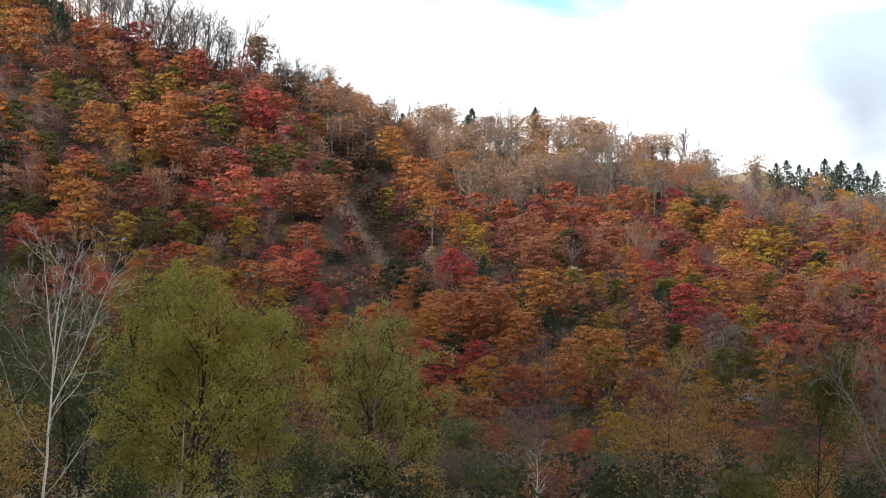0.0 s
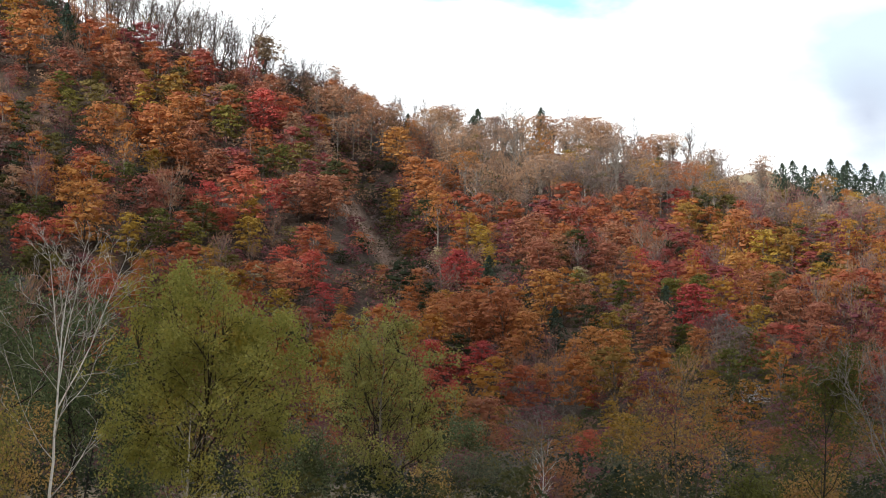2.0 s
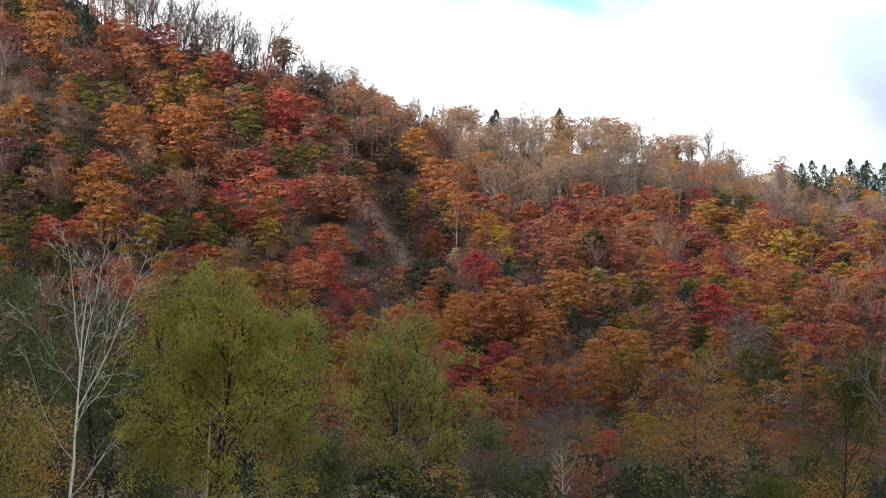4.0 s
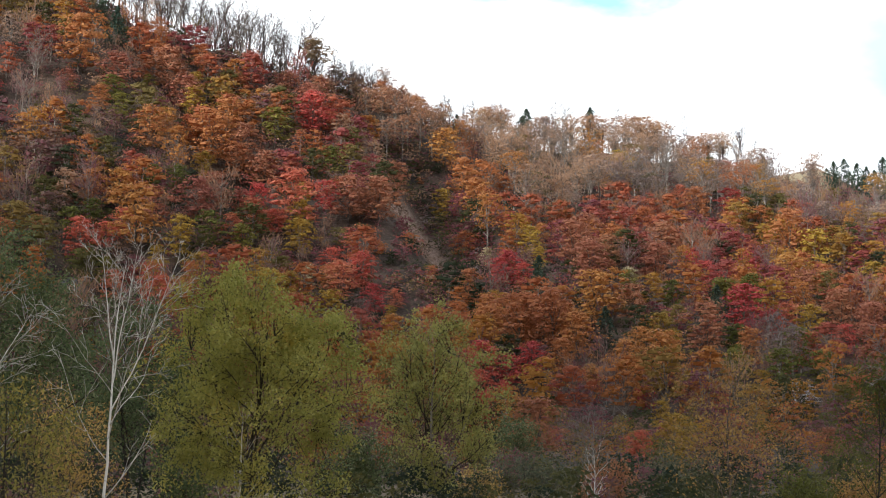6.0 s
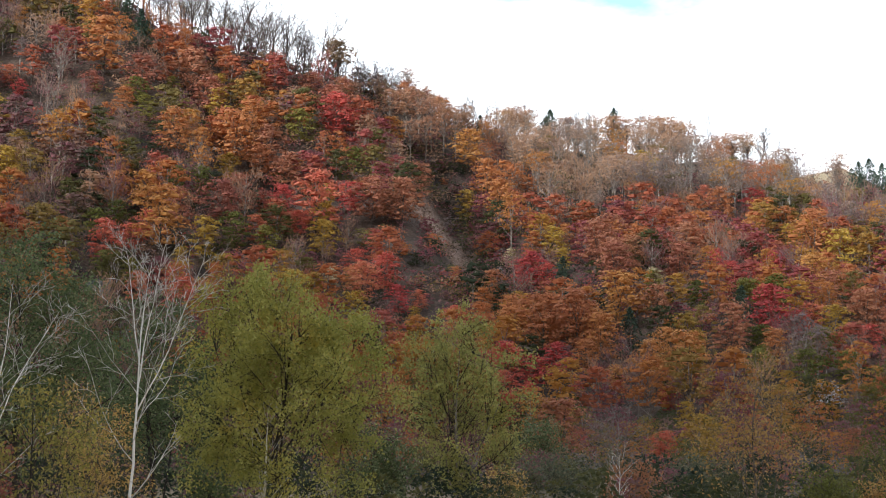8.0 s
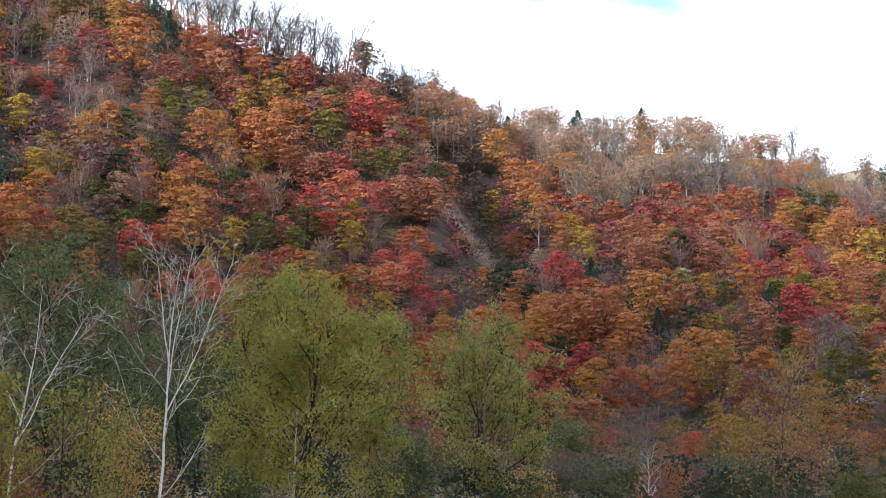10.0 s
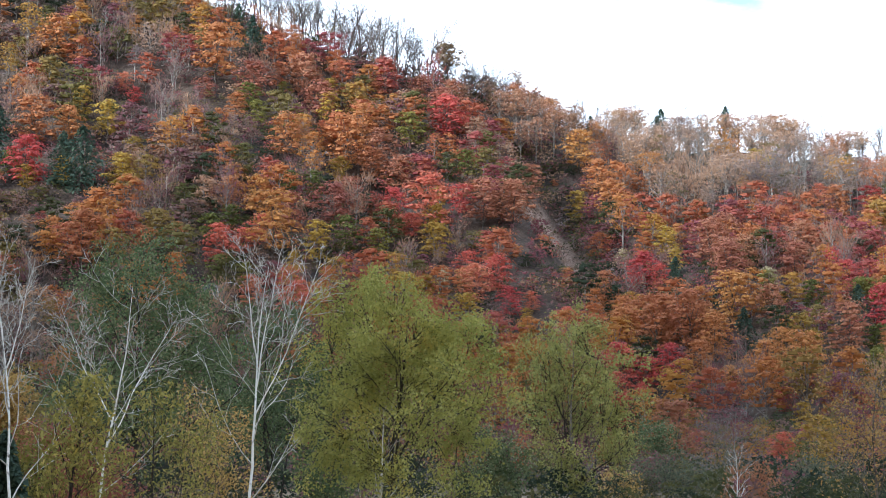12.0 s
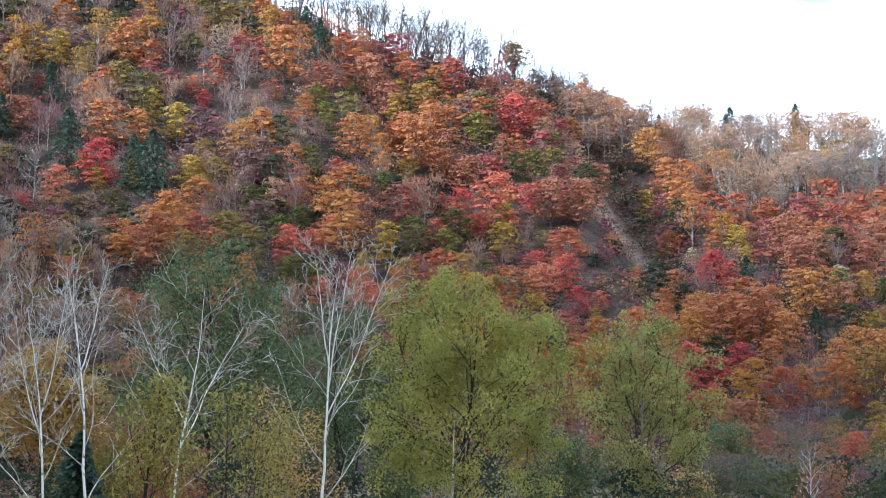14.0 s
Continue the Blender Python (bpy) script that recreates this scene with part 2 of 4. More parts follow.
def ground_material():
    m, nt, b = shader("forest_floor", 0.95)
    N, L = nt.nodes.new, nt.links.new
    n = noise_node(nt, 0.35, 8.0)
    n2 = noise_node(nt, 3.0, 6.0)
    litter = ramp_node(nt, n, [(0.35, (0.032, 0.024, 0.020)), (0.5, (0.070, 0.048, 0.036)), (0.65, (0.115, 0.080, 0.058))])
    scree = ramp_node(nt, n2, [(0.3, (0.25, 0.165, 0.125)), (0.55, (0.40, 0.275, 0.21)), (0.75, (0.50, 0.36, 0.28))])
    at = N("ShaderNodeAttribute")
    at.attribute_name = "scree"
    soft = N("ShaderNodeMath")
    soft.operation = "MULTIPLY_ADD"
    L(n2, soft.inputs[0])
    soft.inputs[1].default_value = 0.8
    soft.inputs[2].default_value = -0.4
    add = N("ShaderNodeMath")
    L(at.outputs["Fac"], add.inputs[0])
    L(soft.outputs[0], add.inputs[1])
    add.use_clamp = True
    c = mixed(nt, add.outputs[0], litter, scree)
    dry = N("ShaderNodeAttribute")
    dry.attribute_name = "meadow_and_haze"
    # dry grass near by; on the far hill this pale tan imitates sunlit haze
    grass_and_haze = ramp_node(nt, n2, [(0.3, (0.24, 0.185, 0.11)), (0.7, (0.44, 0.35, 0.22))])
    c = mixed(nt, dry.outputs["Fac"], c, grass_and_haze)
    L(c, b.inputs["Base Color"])
    bump = N("ShaderNodeBump")
    bump.inputs["Strength"].default_value, bump.inputs["Distance"].default_value = 0.8, 0.4
    L(n2, bump.inputs["Height"])
    L(bump.outputs[0], b.inputs["Normal"])
    return m


def scree_amount(x, y):
    """Bare, slipped soil on the flank of the gully."""
    return smooth(1.6 - np.hypot((x - gully_line(y) + 3.0) / 3.2, (y - 238) / 10.5))


def build_ground():
    xs = np.concatenate([np.linspace(-3000, -880, 10), np.arange(-840, -205, 20.0), np.arange(-200, 160, 2.0), np.linspace(180, 3000, 16)])
    ys = np.concatenate([np.linspace(-3000, -700, 8), np.linspace(-640, -50, 40), np.arange(-40, 150, 4.0), np.arange(150, 340, 2.0), np.arange(345, 1300, 25.0), np.linspace(1350, 4200, 12)])
    gx, gy = np.meshgrid(xs, ys)
    gz = ground_height(gx, gy)
    far = smooth((np.hypot(gx, gy) - 1300) / 1200)
    gz = gz * (1 - far) + 40 * far
    # the valley's other side, unseen behind the viewer, added to shade the valley from the sun
    side = 203 * smooth((-gy - 20) / 150) * (1 + 0.12 * np.sin(gx * 0.011) + 0.06 * np.sin(gx * 0.031 + gy * 0.02))
    gz = np.where(gy < 0, side, gz)
    n, k = gx.shape
    i = np.arange(n * k).reshape(n, k)
    quads = np.stack([i[:-1, :-1], i[:-1, 1:], i[1:, 1:], i[1:, :-1]], -1).reshape(-1, 4)
    me = mesh_of("ground", np.stack([gx, gy, gz], -1).reshape(-1, 3), quads, True)
    a = me.attributes.new("scree", "FLOAT", "POINT")
    a.data.foreach_set("value", scree_amount(gx, gy).astype(np.float32).ravel())
    # near valley floor, and the far hill with its painted sunlit haze
    a = me.attributes.new("meadow_and_haze", "FLOAT", "POINT")
    a.data.foreach_set("value", (smooth((110 - gy) / 25) + smooth((gy - 600) / 60)).astype(np.float32).ravel())
    ob = part("ground", me, ground_material())
    tagged(ob, "leaf-strewn valley floor rising into a wooded hillside with a bare gully", "ground", kind="structure")


build_ground()


def scree_stones():
    """Loose stones lying on the slipped soil of the gully."""
    rng = np.random.default_rng(3)
    V, F, n = [], [], 0
    cube = np.array([[x, y, z] for z in (-1, 1) for x, y in ((-1, -1), (1, -1), (1, 1), (-1, 1))], float)
    faces = np.array([[0, 3, 2, 1], [4, 5, 6, 7], [0, 1, 5, 4], [1, 2, 6, 5], [2, 3, 7, 6], [3, 0, 4, 7]])
    while len(V) < 600:
        x, y = rng.uniform(-20, -5), rng.uniform(226, 252)
        if float(scree_amount(x, y)) < rng.uniform(0.2, 1.0):
            continue
        c = cube * rng.uniform(0.5, 1.2, (8, 3)) * rng.uniform(0.06, 0.2)
        a = rng.uniform(0, 6.28)
        R = np.array([[math.cos(a), -math.sin(a), 0], [math.sin(a), math.cos(a), 0], [0, 0, 1]])
        V.append(c @ R.T + np.array([x, y, float(ground_height(x, y)) + 0.03]))
        F.append(faces + n)
        n += 8
    m, nt, b = shader("scree_stone", 0.9)
    geo = nt.nodes.new("ShaderNodeNewGeometry")
    nt.links.new(ramp_node(nt, geo.outputs["Random Per Island"], [(0.0, (0.16, 0.11, 0.085)), (1.0, (0.38, 0.27, 0.20))]), b.inputs["Base Color"])
    ob = part("scree_stones", mesh_of("scree_stones", np.concatenate(V), np.concatenate(F)), m)
    tagged(ob, "loose reddish-brown stones on the bare gully soil", "stones", kind="stuff")


scree_stones()

# ---- how trees are made ----


def tubes(segs, sides=4):
    """Tapered limbs: rows of x0 y0 z0 x1 y1 z1 r0 r1."""
    s = np.asarray(segs, float)
    p, q, ra, rb = s[:, 0:3], s[:, 3:6], s[:, 6], s[:, 7]
    d = q - p
    d = d / (np.linalg.norm(d, axis=1, keepdims=True) + 1e-9)
    ref = np.where(np.abs(d[:, 2:3]) > 0.9, np.array([[1.0, 0, 0]]), np.array([[0, 0, 1.0]]))
    u = np.cross(d, ref)
    u /= np.linalg.norm(u, axis=1, keepdims=True) + 1e-9
    v = np.cross(d, u)
    rings = []
    for c, r in ((p, ra), (q, rb)):
        for k in range(sides):
            a = 2 * math.pi * k / sides
            rings.append(c + r[:, None] * (math.cos(a) * u + math.sin(a) * v))
    V = np.stack(rings, 1).reshape(-1, 3)
    base = (np.arange(len(s)) * 2 * sides)[:, None]
    F = np.concatenate([base + np.array([[k, (k + 1) % sides, sides + (k + 1) % sides, sides + k]]) for k in range(sides)])
    return V, F


def unit(v):
    return v / (np.linalg.norm(v, axis=-1, keepdims=True) + 1e-9)


def sprays(rng, P, size, flat=1.0, slim=0.55, droop=0.0, out=None):
    """Small pointed leaf sprays, one quad each, round the points P; flat: how level they lie."""
    n = len(P)
    nrm = rng.normal(0, 1, (n, 3))
    nrm[:, 2] = np.abs(nrm[:, 2]) + flat
    nrm = unit(nrm)
    t = rng.normal(0, 1, (n, 3))
    if out is not None:
        t = t * 0.5 + out
    t[:, 2] -= droop
    t = unit(t - nrm * np.sum(t * nrm, 1, keepdims=True))
    b = np.cross(nrm, t)
    L = (size * rng.uniform(0.6, 1.4, n))[:, None]
    W = L * slim * rng.uniform(0.7, 1.3, (n, 1))
    sag = L * rng.uniform(0.05, 0.3, (n, 1)) * np.array([[0, 0, -1.0]])
    V = np.stack([P - t * L * 0.5, P + b * W * 0.5 + t * L * 0.08, P + t * L * 0.5 + sag, P - b * W * 0.5 + t * L * 0.08], 1).reshape(-1, 3)
    F = np.arange(4 * n).reshape(n, 4)
    return V, F


def grow(rng, p, d, length, r, level, spec, segs, tips, thin=0.55, limb=0, ids=None, least=0.006):
    """A limb and its branches. spec, level by level: pieces, branches, angle, length ratio, wobble, lift, first."""
    pieces, count, angle, ratio, wobble, lift, first = spec[level]
    pts, dirs = [np.array(p, float)], []
    d = unit(np.array(d, float))
    step = length / pieces
    for k in range(pieces):
        d = unit(d + rng.normal(0, wobble, 3) + np.array([0, 0, lift]))
        dirs.append(d)
        pts.append(pts[-1] + d * step)
    end = r * (0.28 if level else 0.10)
    rad = [r + (end - r) * k / pieces for k in range(pieces + 1)]
    for k in range(pieces):
        segs.append((*pts[k], *pts[k + 1], rad[k], rad[k + 1], level, limb))
    if level + 1 >= len(spec):
        for k in range(1, pieces + 1):
            tips.append((*pts[k], *dirs[k - 1]))
        return
    turn = rng.uniform(0, 6.28)
    ids = [0] if ids is None else ids
    for k in range(count):
        if level == 0:
            ids[0] += 1
        f = first + (0.98 - first) * (k + rng.uniform(0.1, 0.9)) / count
        i = min(int(f * pieces), pieces - 1)
        at = pts[i] + (pts[i + 1] - pts[i]) * (f * pieces - i)
        turn += 2.4 + rng.uniform(-0.5, 0.5)
        u = unit(np.cross(dirs[i], [0.3, 0.9, 0.1]))
        v = np.cross(dirs[i], u)
        a = radians(angle * rng.uniform(0.75, 1.25))
        way = dirs[i] * math.cos(a) + (u * math.cos(turn) + v * math.sin(turn)) * math.sin(a)
        grow(rng, at, way, length * ratio * (1.15 - 0.6 * f) * rng.uniform(0.75, 1.2), max(rad[i] * thin, least), level + 1, spec, segs, tips, thin,
             ids[0] if level == 0 else limb, ids, least)


def crown_points(rng, n, h, w, low, lobes, tall=0.44, peak=1.75):
    """Points on the lobes of a broadleaf crown of height h and width w that begins at the part low of its height, and the way out of each lobe."""
    cs = []
    for k in range(lobes):
        f = (k + 0.5) / lobes
        z = low + 0.06 + (0.88 - low) * f
        wide = math.sqrt(max(0.05, 1 - (peak * max(0.0, f - 0.42)) ** 2)) * (0.72 + 0.28 * min(1, f / 0.3))
        a = 2.4 * k + rng.uniform(-0.6, 0.6)
        rr = w * 0.5 * wide * rng.uniform(0.25, 0.80)
        cs.append((rr * math.cos(a), rr * math.sin(a), z * h + 0.10 * rr, w * rng.uniform(0.10, 0.23), a))
    cs = np.array(cs)
    i = rng.integers(0, lobes, n)
    v = unit(rng.normal(0, 1, (n, 3)))
    v[:, 2] = np.where(v[:, 2] < -0.25, -v[:, 2], v[:, 2])
    # each lobe is a spreading plate, longer outwards than across
    ca, sa = np.cos(cs[i, 4]), np.sin(cs[i, 4])
    u = v * cs[i, 3:4] * rng.uniform(0.70, 1.10, (n, 1)) * np.array([1.4, 0.95, tall])
    P = cs[i, :3] + np.stack([u[:, 0] * ca - u[:, 1] * sa, u[:, 0] * sa + u[:, 1] * ca, u[:, 2] - 0.10 * np.abs(u[:, 0])], 1)
    v = np.stack([v[:, 0] * ca - v[:, 1] * sa, v[:, 0] * sa + v[:, 1] * ca, v[:, 2]], 1)
    return P, v, cs


def facing(rng, P, out, size, slim=0.8, loose=0.3, up=0.45):
    """Leaf sprays that lie like shingles on the outside of the crown's lobes."""
    n = len(P)
    nrm = unit(out + rng.normal(0, loose, (n, 3)) + np.array([[0, 0, up]]))
    t = rng.normal(0, 1, (n, 3)) * np.array([[1, 1, 0.35]]) + np.array([[0, 0, -0.2]])
    t = unit(t - nrm * np.sum(t * nrm, 1, keepdims=True))
    b = np.cross(nrm, t)
    L = (size * rng.uniform(0.6, 1.5, n))[:, None]
    W = L * slim * rng.uniform(0.8, 1.5, (n, 1))
    k = rng.uniform(-0.3, 0.3, (n, 1))
    V = np.stack([P - t * L * 0.4 + b * W * 0.5, P + t * L * 0.6 + b * W * k, P - t * L * (0.4 + 0.4 * k) - b * W * 0.5], 1).reshape(-1, 3)
    return V, np.arange(3 * n).reshape(n, 3)


def broadleaf(rng, h, w, low, n, size, lobes=16, loose=0.3, core=0.55, limbs=2, peak=1.75):
    """Trunk and crown arrays of one hillside broadleaf."""
    P, out, cs = crown_points(rng, n, h, w, low, lobes, 0.44, peak)
    leaf = facing(rng, P, out, size * 1.12, 0.58, loose)
    # the dense inner twigs and leaves of each lobe
    cube = unit(np.array([[x, y, z] for z in (-1, 1) for x, y in ((-1, -1), (1, -1), (1, 1), (-1, 1))], float))
    box = np.array([[0, 3, 2, 1], [4, 5, 6, 7], [0, 1, 5, 4], [1, 2, 6, 5], [2, 3, 7, 6], [3, 0, 4, 7]])
    box = np.concatenate([box[:, [0, 1, 2]], box[:, [0, 2, 3]]])
    if core:
        V, F = [leaf[0]], [leaf[1]]
        for k, c in enumerate(cs):
            a = rng.uniform(0, 6.28)
            R = np.array([[math.cos(a), -math.sin(a), 0], [math.sin(a), math.cos(a), 0], [0, 0, 1]])
            V.append((cube * rng.uniform(0.7, 1.1, (8, 1)) * np.array([1.15, 1.15, 0.45])) @ R.T * c[3] * core + c[:3])
            F.append(box + len(leaf[0]) + 8 * k)
        leaf = np.concatenate(V), np.concatenate(F)
    segs = [(0, 0, -0.8, 0.1 * rng.normal(), 0.1 * rng.normal(), h * low + 0.6, 0.018 * h, 0.013 * h)]
    top = np.array(segs[0][3:6])
    segs.append((*top, 0.2 * rng.normal(), 0.2 * rng.normal(), h * 0.8, 0.013 * h, 0.004 * h))
    for c in cs[::limbs]:
        b = np.array([0, 0, max(h * low * 0.8, c[2] - w * 0.35)])
        segs.append((*b, *c[:3], 0.007 * h, 0.002 * h))
    return tubes(segs, 3), leaf


def twiggy(rng, h, w, n, size):
    """A nearly leafless broadleaf: pale trunk, rising limbs and a haze of fine upright twigs."""
    segs = [(0, 0, -0.8, 0.15 * rng.normal(), 0.15 * rng.normal(), h * 0.55, 0.013 * h, 0.009 * h)]
    top = np.array(segs[0][3:6])
    segs.append((*top, *(top + np.array([rng.normal(0, 0.3), rng.normal(0, 0.3), h * 0.42])), 0.009 * h, 0.002 * h))
    ends = []
    for k in range(11):
        f = rng.uniform(0.3, 0.85)
        a, r = 2.4 * k, w * 0.5 * rng.uniform(0.5, 1.0)
        b = np.array([0, 0, h * f * 0.8])
        e = np.array([r * math.cos(a), r * math.sin(a), h * (f + 0.14)])
        segs.append((*b, *e, 0.005 * h, 0.0018 * h))
        ends.append((b + e) / 2)
        ends.append(e)
    ends = np.array(ends)
    P = ends[rng.integers(0, len(ends), n)] + rng.normal(0, 1, (n, 3)) * np.array([w * 0.11, w * 0.11, h * 0.06])
    nrm = unit(rng.normal(0, 1, (n, 3)) * np.array([1, 1, 0.25]))
    t = unit(rng.normal(0, 0.4, (n, 3)) + np.array([[0, 0, 1.0]]) + unit(P * np.array([1, 1, 0])) * 0.35)
    b = unit(np.cross(nrm, t))
    L = (size * rng.uniform(0.6, 1.5, n))[:, None]
    W = L * 0.10
    V = np.stack([P - t * L * 0.5 - b * W * 0.5, P - t * L * 0.5 + b * W * 0.5, P + t * L * 0.5], 1).reshape(-1, 3)
    return tubes(segs, 3), (V, np.arange(3 * n).reshape(n, 3))


def conifer(rng, h, w, n, size, blunt=0.75):
    f = rng.uniform(0, 1, n) ** 1.3
    k = np.minimum((f * h * 1.3).astype(int), 39)
    arm = rng.integers(0, 7, n)
    a = arm * 0.898 + k * 0.9 + rng.normal(0, 0.20, n)
    length = rng.uniform(0.35, 1.12, (40, 7))[k, arm]
    reach = w * 0.5 * (1 - f) ** blunt * length
    rr = reach * rng.uniform(0.05, 1.0, n) ** 0.6
    P = np.stack([rr * np.cos(a), rr * np.sin(a), h * (0.06 + 0.93 * f) - rr * 0.34], 1)
    P[:, 2] = np.minimum(P[:, 2], h * 0.99)
    out = np.stack([np.cos(a), np.sin(a), a * 0 - 0.25], 1) * 1.5
    leaf = sprays(rng, P, size, 1.0, 0.5, 0.4, out)
    return tubes([(0, 0, -0.8, 0, 0, h * 0.5, 0.016 * h, 0.010 * h), (0, 0, h * 0.5, 0, 0, h, 0.010 * h, 0.002 * h)], 5), leaf


BARE = [(6, 10, 38, 0.44, 0.06, 0.04, 0.34), (4, 5, 38, 0.55, 0.13, 0.07, 0.2), (2, 2, 38, 0.5, 0.18, 0.04, 0.2), (1, 0, 30, 0.5, 0.2, 0.03, 0.2)]


def bare_tree(rng, h, r, spec=BARE, lean=0.06):
    segs, tips = [], []
    grow(rng, (0, 0, -0.6), (rng.normal(0, lean), rng.normal(0, lean), 1), h, r, 0, spec, segs, tips, 0.6, 0, None, 0.03)
    return segs, tips


def place(x, y, scale=1.0, turn=0.0, sink=0.0):
    return Matrix.Translation((x, y, float(ground_height(x, y)) - sink)) @ Matrix.Rotation(turn, 4, "Z") @ Matrix.Scale(scale, 4)


def tree_thing(name, trunk, leaf, m_trunk, m_leaf, label, category, group=""):
    e = new(name)
    e.empty_display_size = 0.5
    tagged(e, label, category, group)
    part("trunk", mesh_of(name + "_trunk", *trunk, True), m_trunk, e)
    if leaf is not None:
        part("crown", mesh_of(name + "_crown", *leaf), m_leaf, e)
    return e

# ---- the closed wood on the hillside ----
# what grows in each kind of stand: share, sort of tree, range of tone
MIXTURES = {
    "rust": [(34, "dense", 0.46, 0.60), (14, "dense", 0.30, 0.44), (12, "dense", 0.14, 0.28), (8, "dense", 0.62, 0.72), (16, "thin", 0.80, 0.86), (10, "dense", 0.80, 0.87), (6, "airy", 0.46, 0.58)],
    "crimson": [(52, "dense", 0.62, 0.76), (22, "dense", 0.52, 0.62), (16, "thin", 0.78, 0.82), (6, "dense", 0.06, 0.20), (4, "dense", 0.38, 0.44)],
    "hollow": [(40, "thin", 0.78, 0.83), (24, "dense", 0.72, 0.79), (22, "dense", 0.02, 0.14), (14, "bare", 0.9, 0.9)],
    "orange": [(62, "dense", 0.44, 0.54), (16, "dense", 0.54, 0.62), (10, "dense", 0.36, 0.44), (6, "dense", 0.05, 0.16), (6, "thin", 0.80, 0.84)],
    "sunny": [(40, "tall", 0.46, 0.60), (30, "tall", 0.84, 0.90), (16, "dense", 0.46, 0.58), (14, "thin", 0.80, 0.86)],
    "amber": [(44, "dense", 0.38, 0.50), (18, "dense", 0.28, 0.38), (20, "dense", 0.50, 0.60), (9, "thin", 0.80, 0.86), (9, "dense", 0.12, 0.22)],
    "patchwork": [(22, "dense", 0.60, 0.74), (26, "dense", 0.46, 0.56), (18, "dense", 0.32, 0.42), (8, "dense", 0.06, 0.16), (17, "thin", 0.79, 0.84), (9, "airy", 0.40, 0.50)],
    "russet": [(44, "dense", 0.54, 0.66), (18, "dense", 0.72, 0.80), (16, "thin", 0.80, 0.85), (12, "dense", 0.46, 0.56), (8, "dense", 0.16, 0.28)],
    "mauve": [(36, "thin", 0.79, 0.84), (20, "airy", 0.90, 0.95), (16, "dense", 0.16, 0.30), (8, "airy", 0.40, 0.50), (8, "dense", 0.66, 0.78), (12, "bare", 0.9, 0.9)],
    "tan": [(36, "tall", 0.86, 0.93), (28, "thin", 0.82, 0.88), (7, "tall", 0.38, 0.47), (6, "tall", 0.52, 0.60), (15, "bare", 0.9, 0.9), (8, "dense", 0.20, 0.34)],
    # tones 0.845 to 0.90 are lightened to stand for sunlight on the spur
    "spur": [(52, "full", 0.845, 0.90), (14, "tall", 0.845, 0.90), (14, "tall", 0.46, 0.56), (16, "thin", 0.83, 0.88), (4, "bare", 0.9, 0.9)],
    "faded": [(30, "thin", 0.79, 0.85), (20, "dense", 0.16, 0.32), (18, "dense", 0.76, 0.86), (9, "dense", 0.40, 0.50), (8, "dense", 0.03, 0.12), (9, "airy", 0.34, 0.48), (6, "bare", 0.9, 0.9)],
    "olive": [(44, "dense", 0.18, 0.32), (20, "dense", 0.32, 0.44), (14, "thin", 0.80, 0.84), (12, "dense", 0.50, 0.60), (10, "dense", 0.62, 0.72)],
}


def stand_at(rng, x, y):
    """The kind of stand at a place; their borders run into one another."""
    return min(KINDS_LOW + KINDS_HIGH, key=lambda q: math.hypot(q[0] - x, q[1] - y) / q[2] * rng.uniform(0.75, 1.3))[3]


def wood_places(rng):
    """Places for the trees of the wood, about four metres apart, how far up the slope they stand, and whether a single tree rises close behind."""
    out = []
    y = 104.0
    while y < 330:
        gap = 4.8 if y < FOOT_Y else 3.15
        for gx in np.arange(-0.455 * y - 6, 0.28 * y + 6, gap * 1.12):
            px, py = gx + rng.uniform(-0.45, 0.45) * gap, y + rng.uniform(-0.45, 0.45) * gap
            ry = float(np.interp(px, RIDGE_X, RIDGE_Y))
            if px > 53 and py > ry - 24 and rng.uniform() < 0.5:
                continue
            if py > ry + 7 or float(scree_amount(px, py)) > 0.3:
                continue
            if any((px - hx) ** 2 + (py - hy) ** 2 < (0.33 * hh) ** 2 + 1.2 for hx, hy, hh in TAKEN):
                continue
            low = any(0 < hy - py < 7.5 and abs(px - hx * py / hy) < 0.38 * hh + 0.6 for hx, hy, hh in TAKEN)
            if 196 < py < 252 and -0.071 < px / py < -0.029:
                # open ground below the slip, with shrubs alone
                low = True
                if py > 222 and rng.uniform() < 0.5:
                    continue
            out.append((px, py, (py - FOOT_Y) / (ry - FOOT_Y), low))
        y += gap
    return out


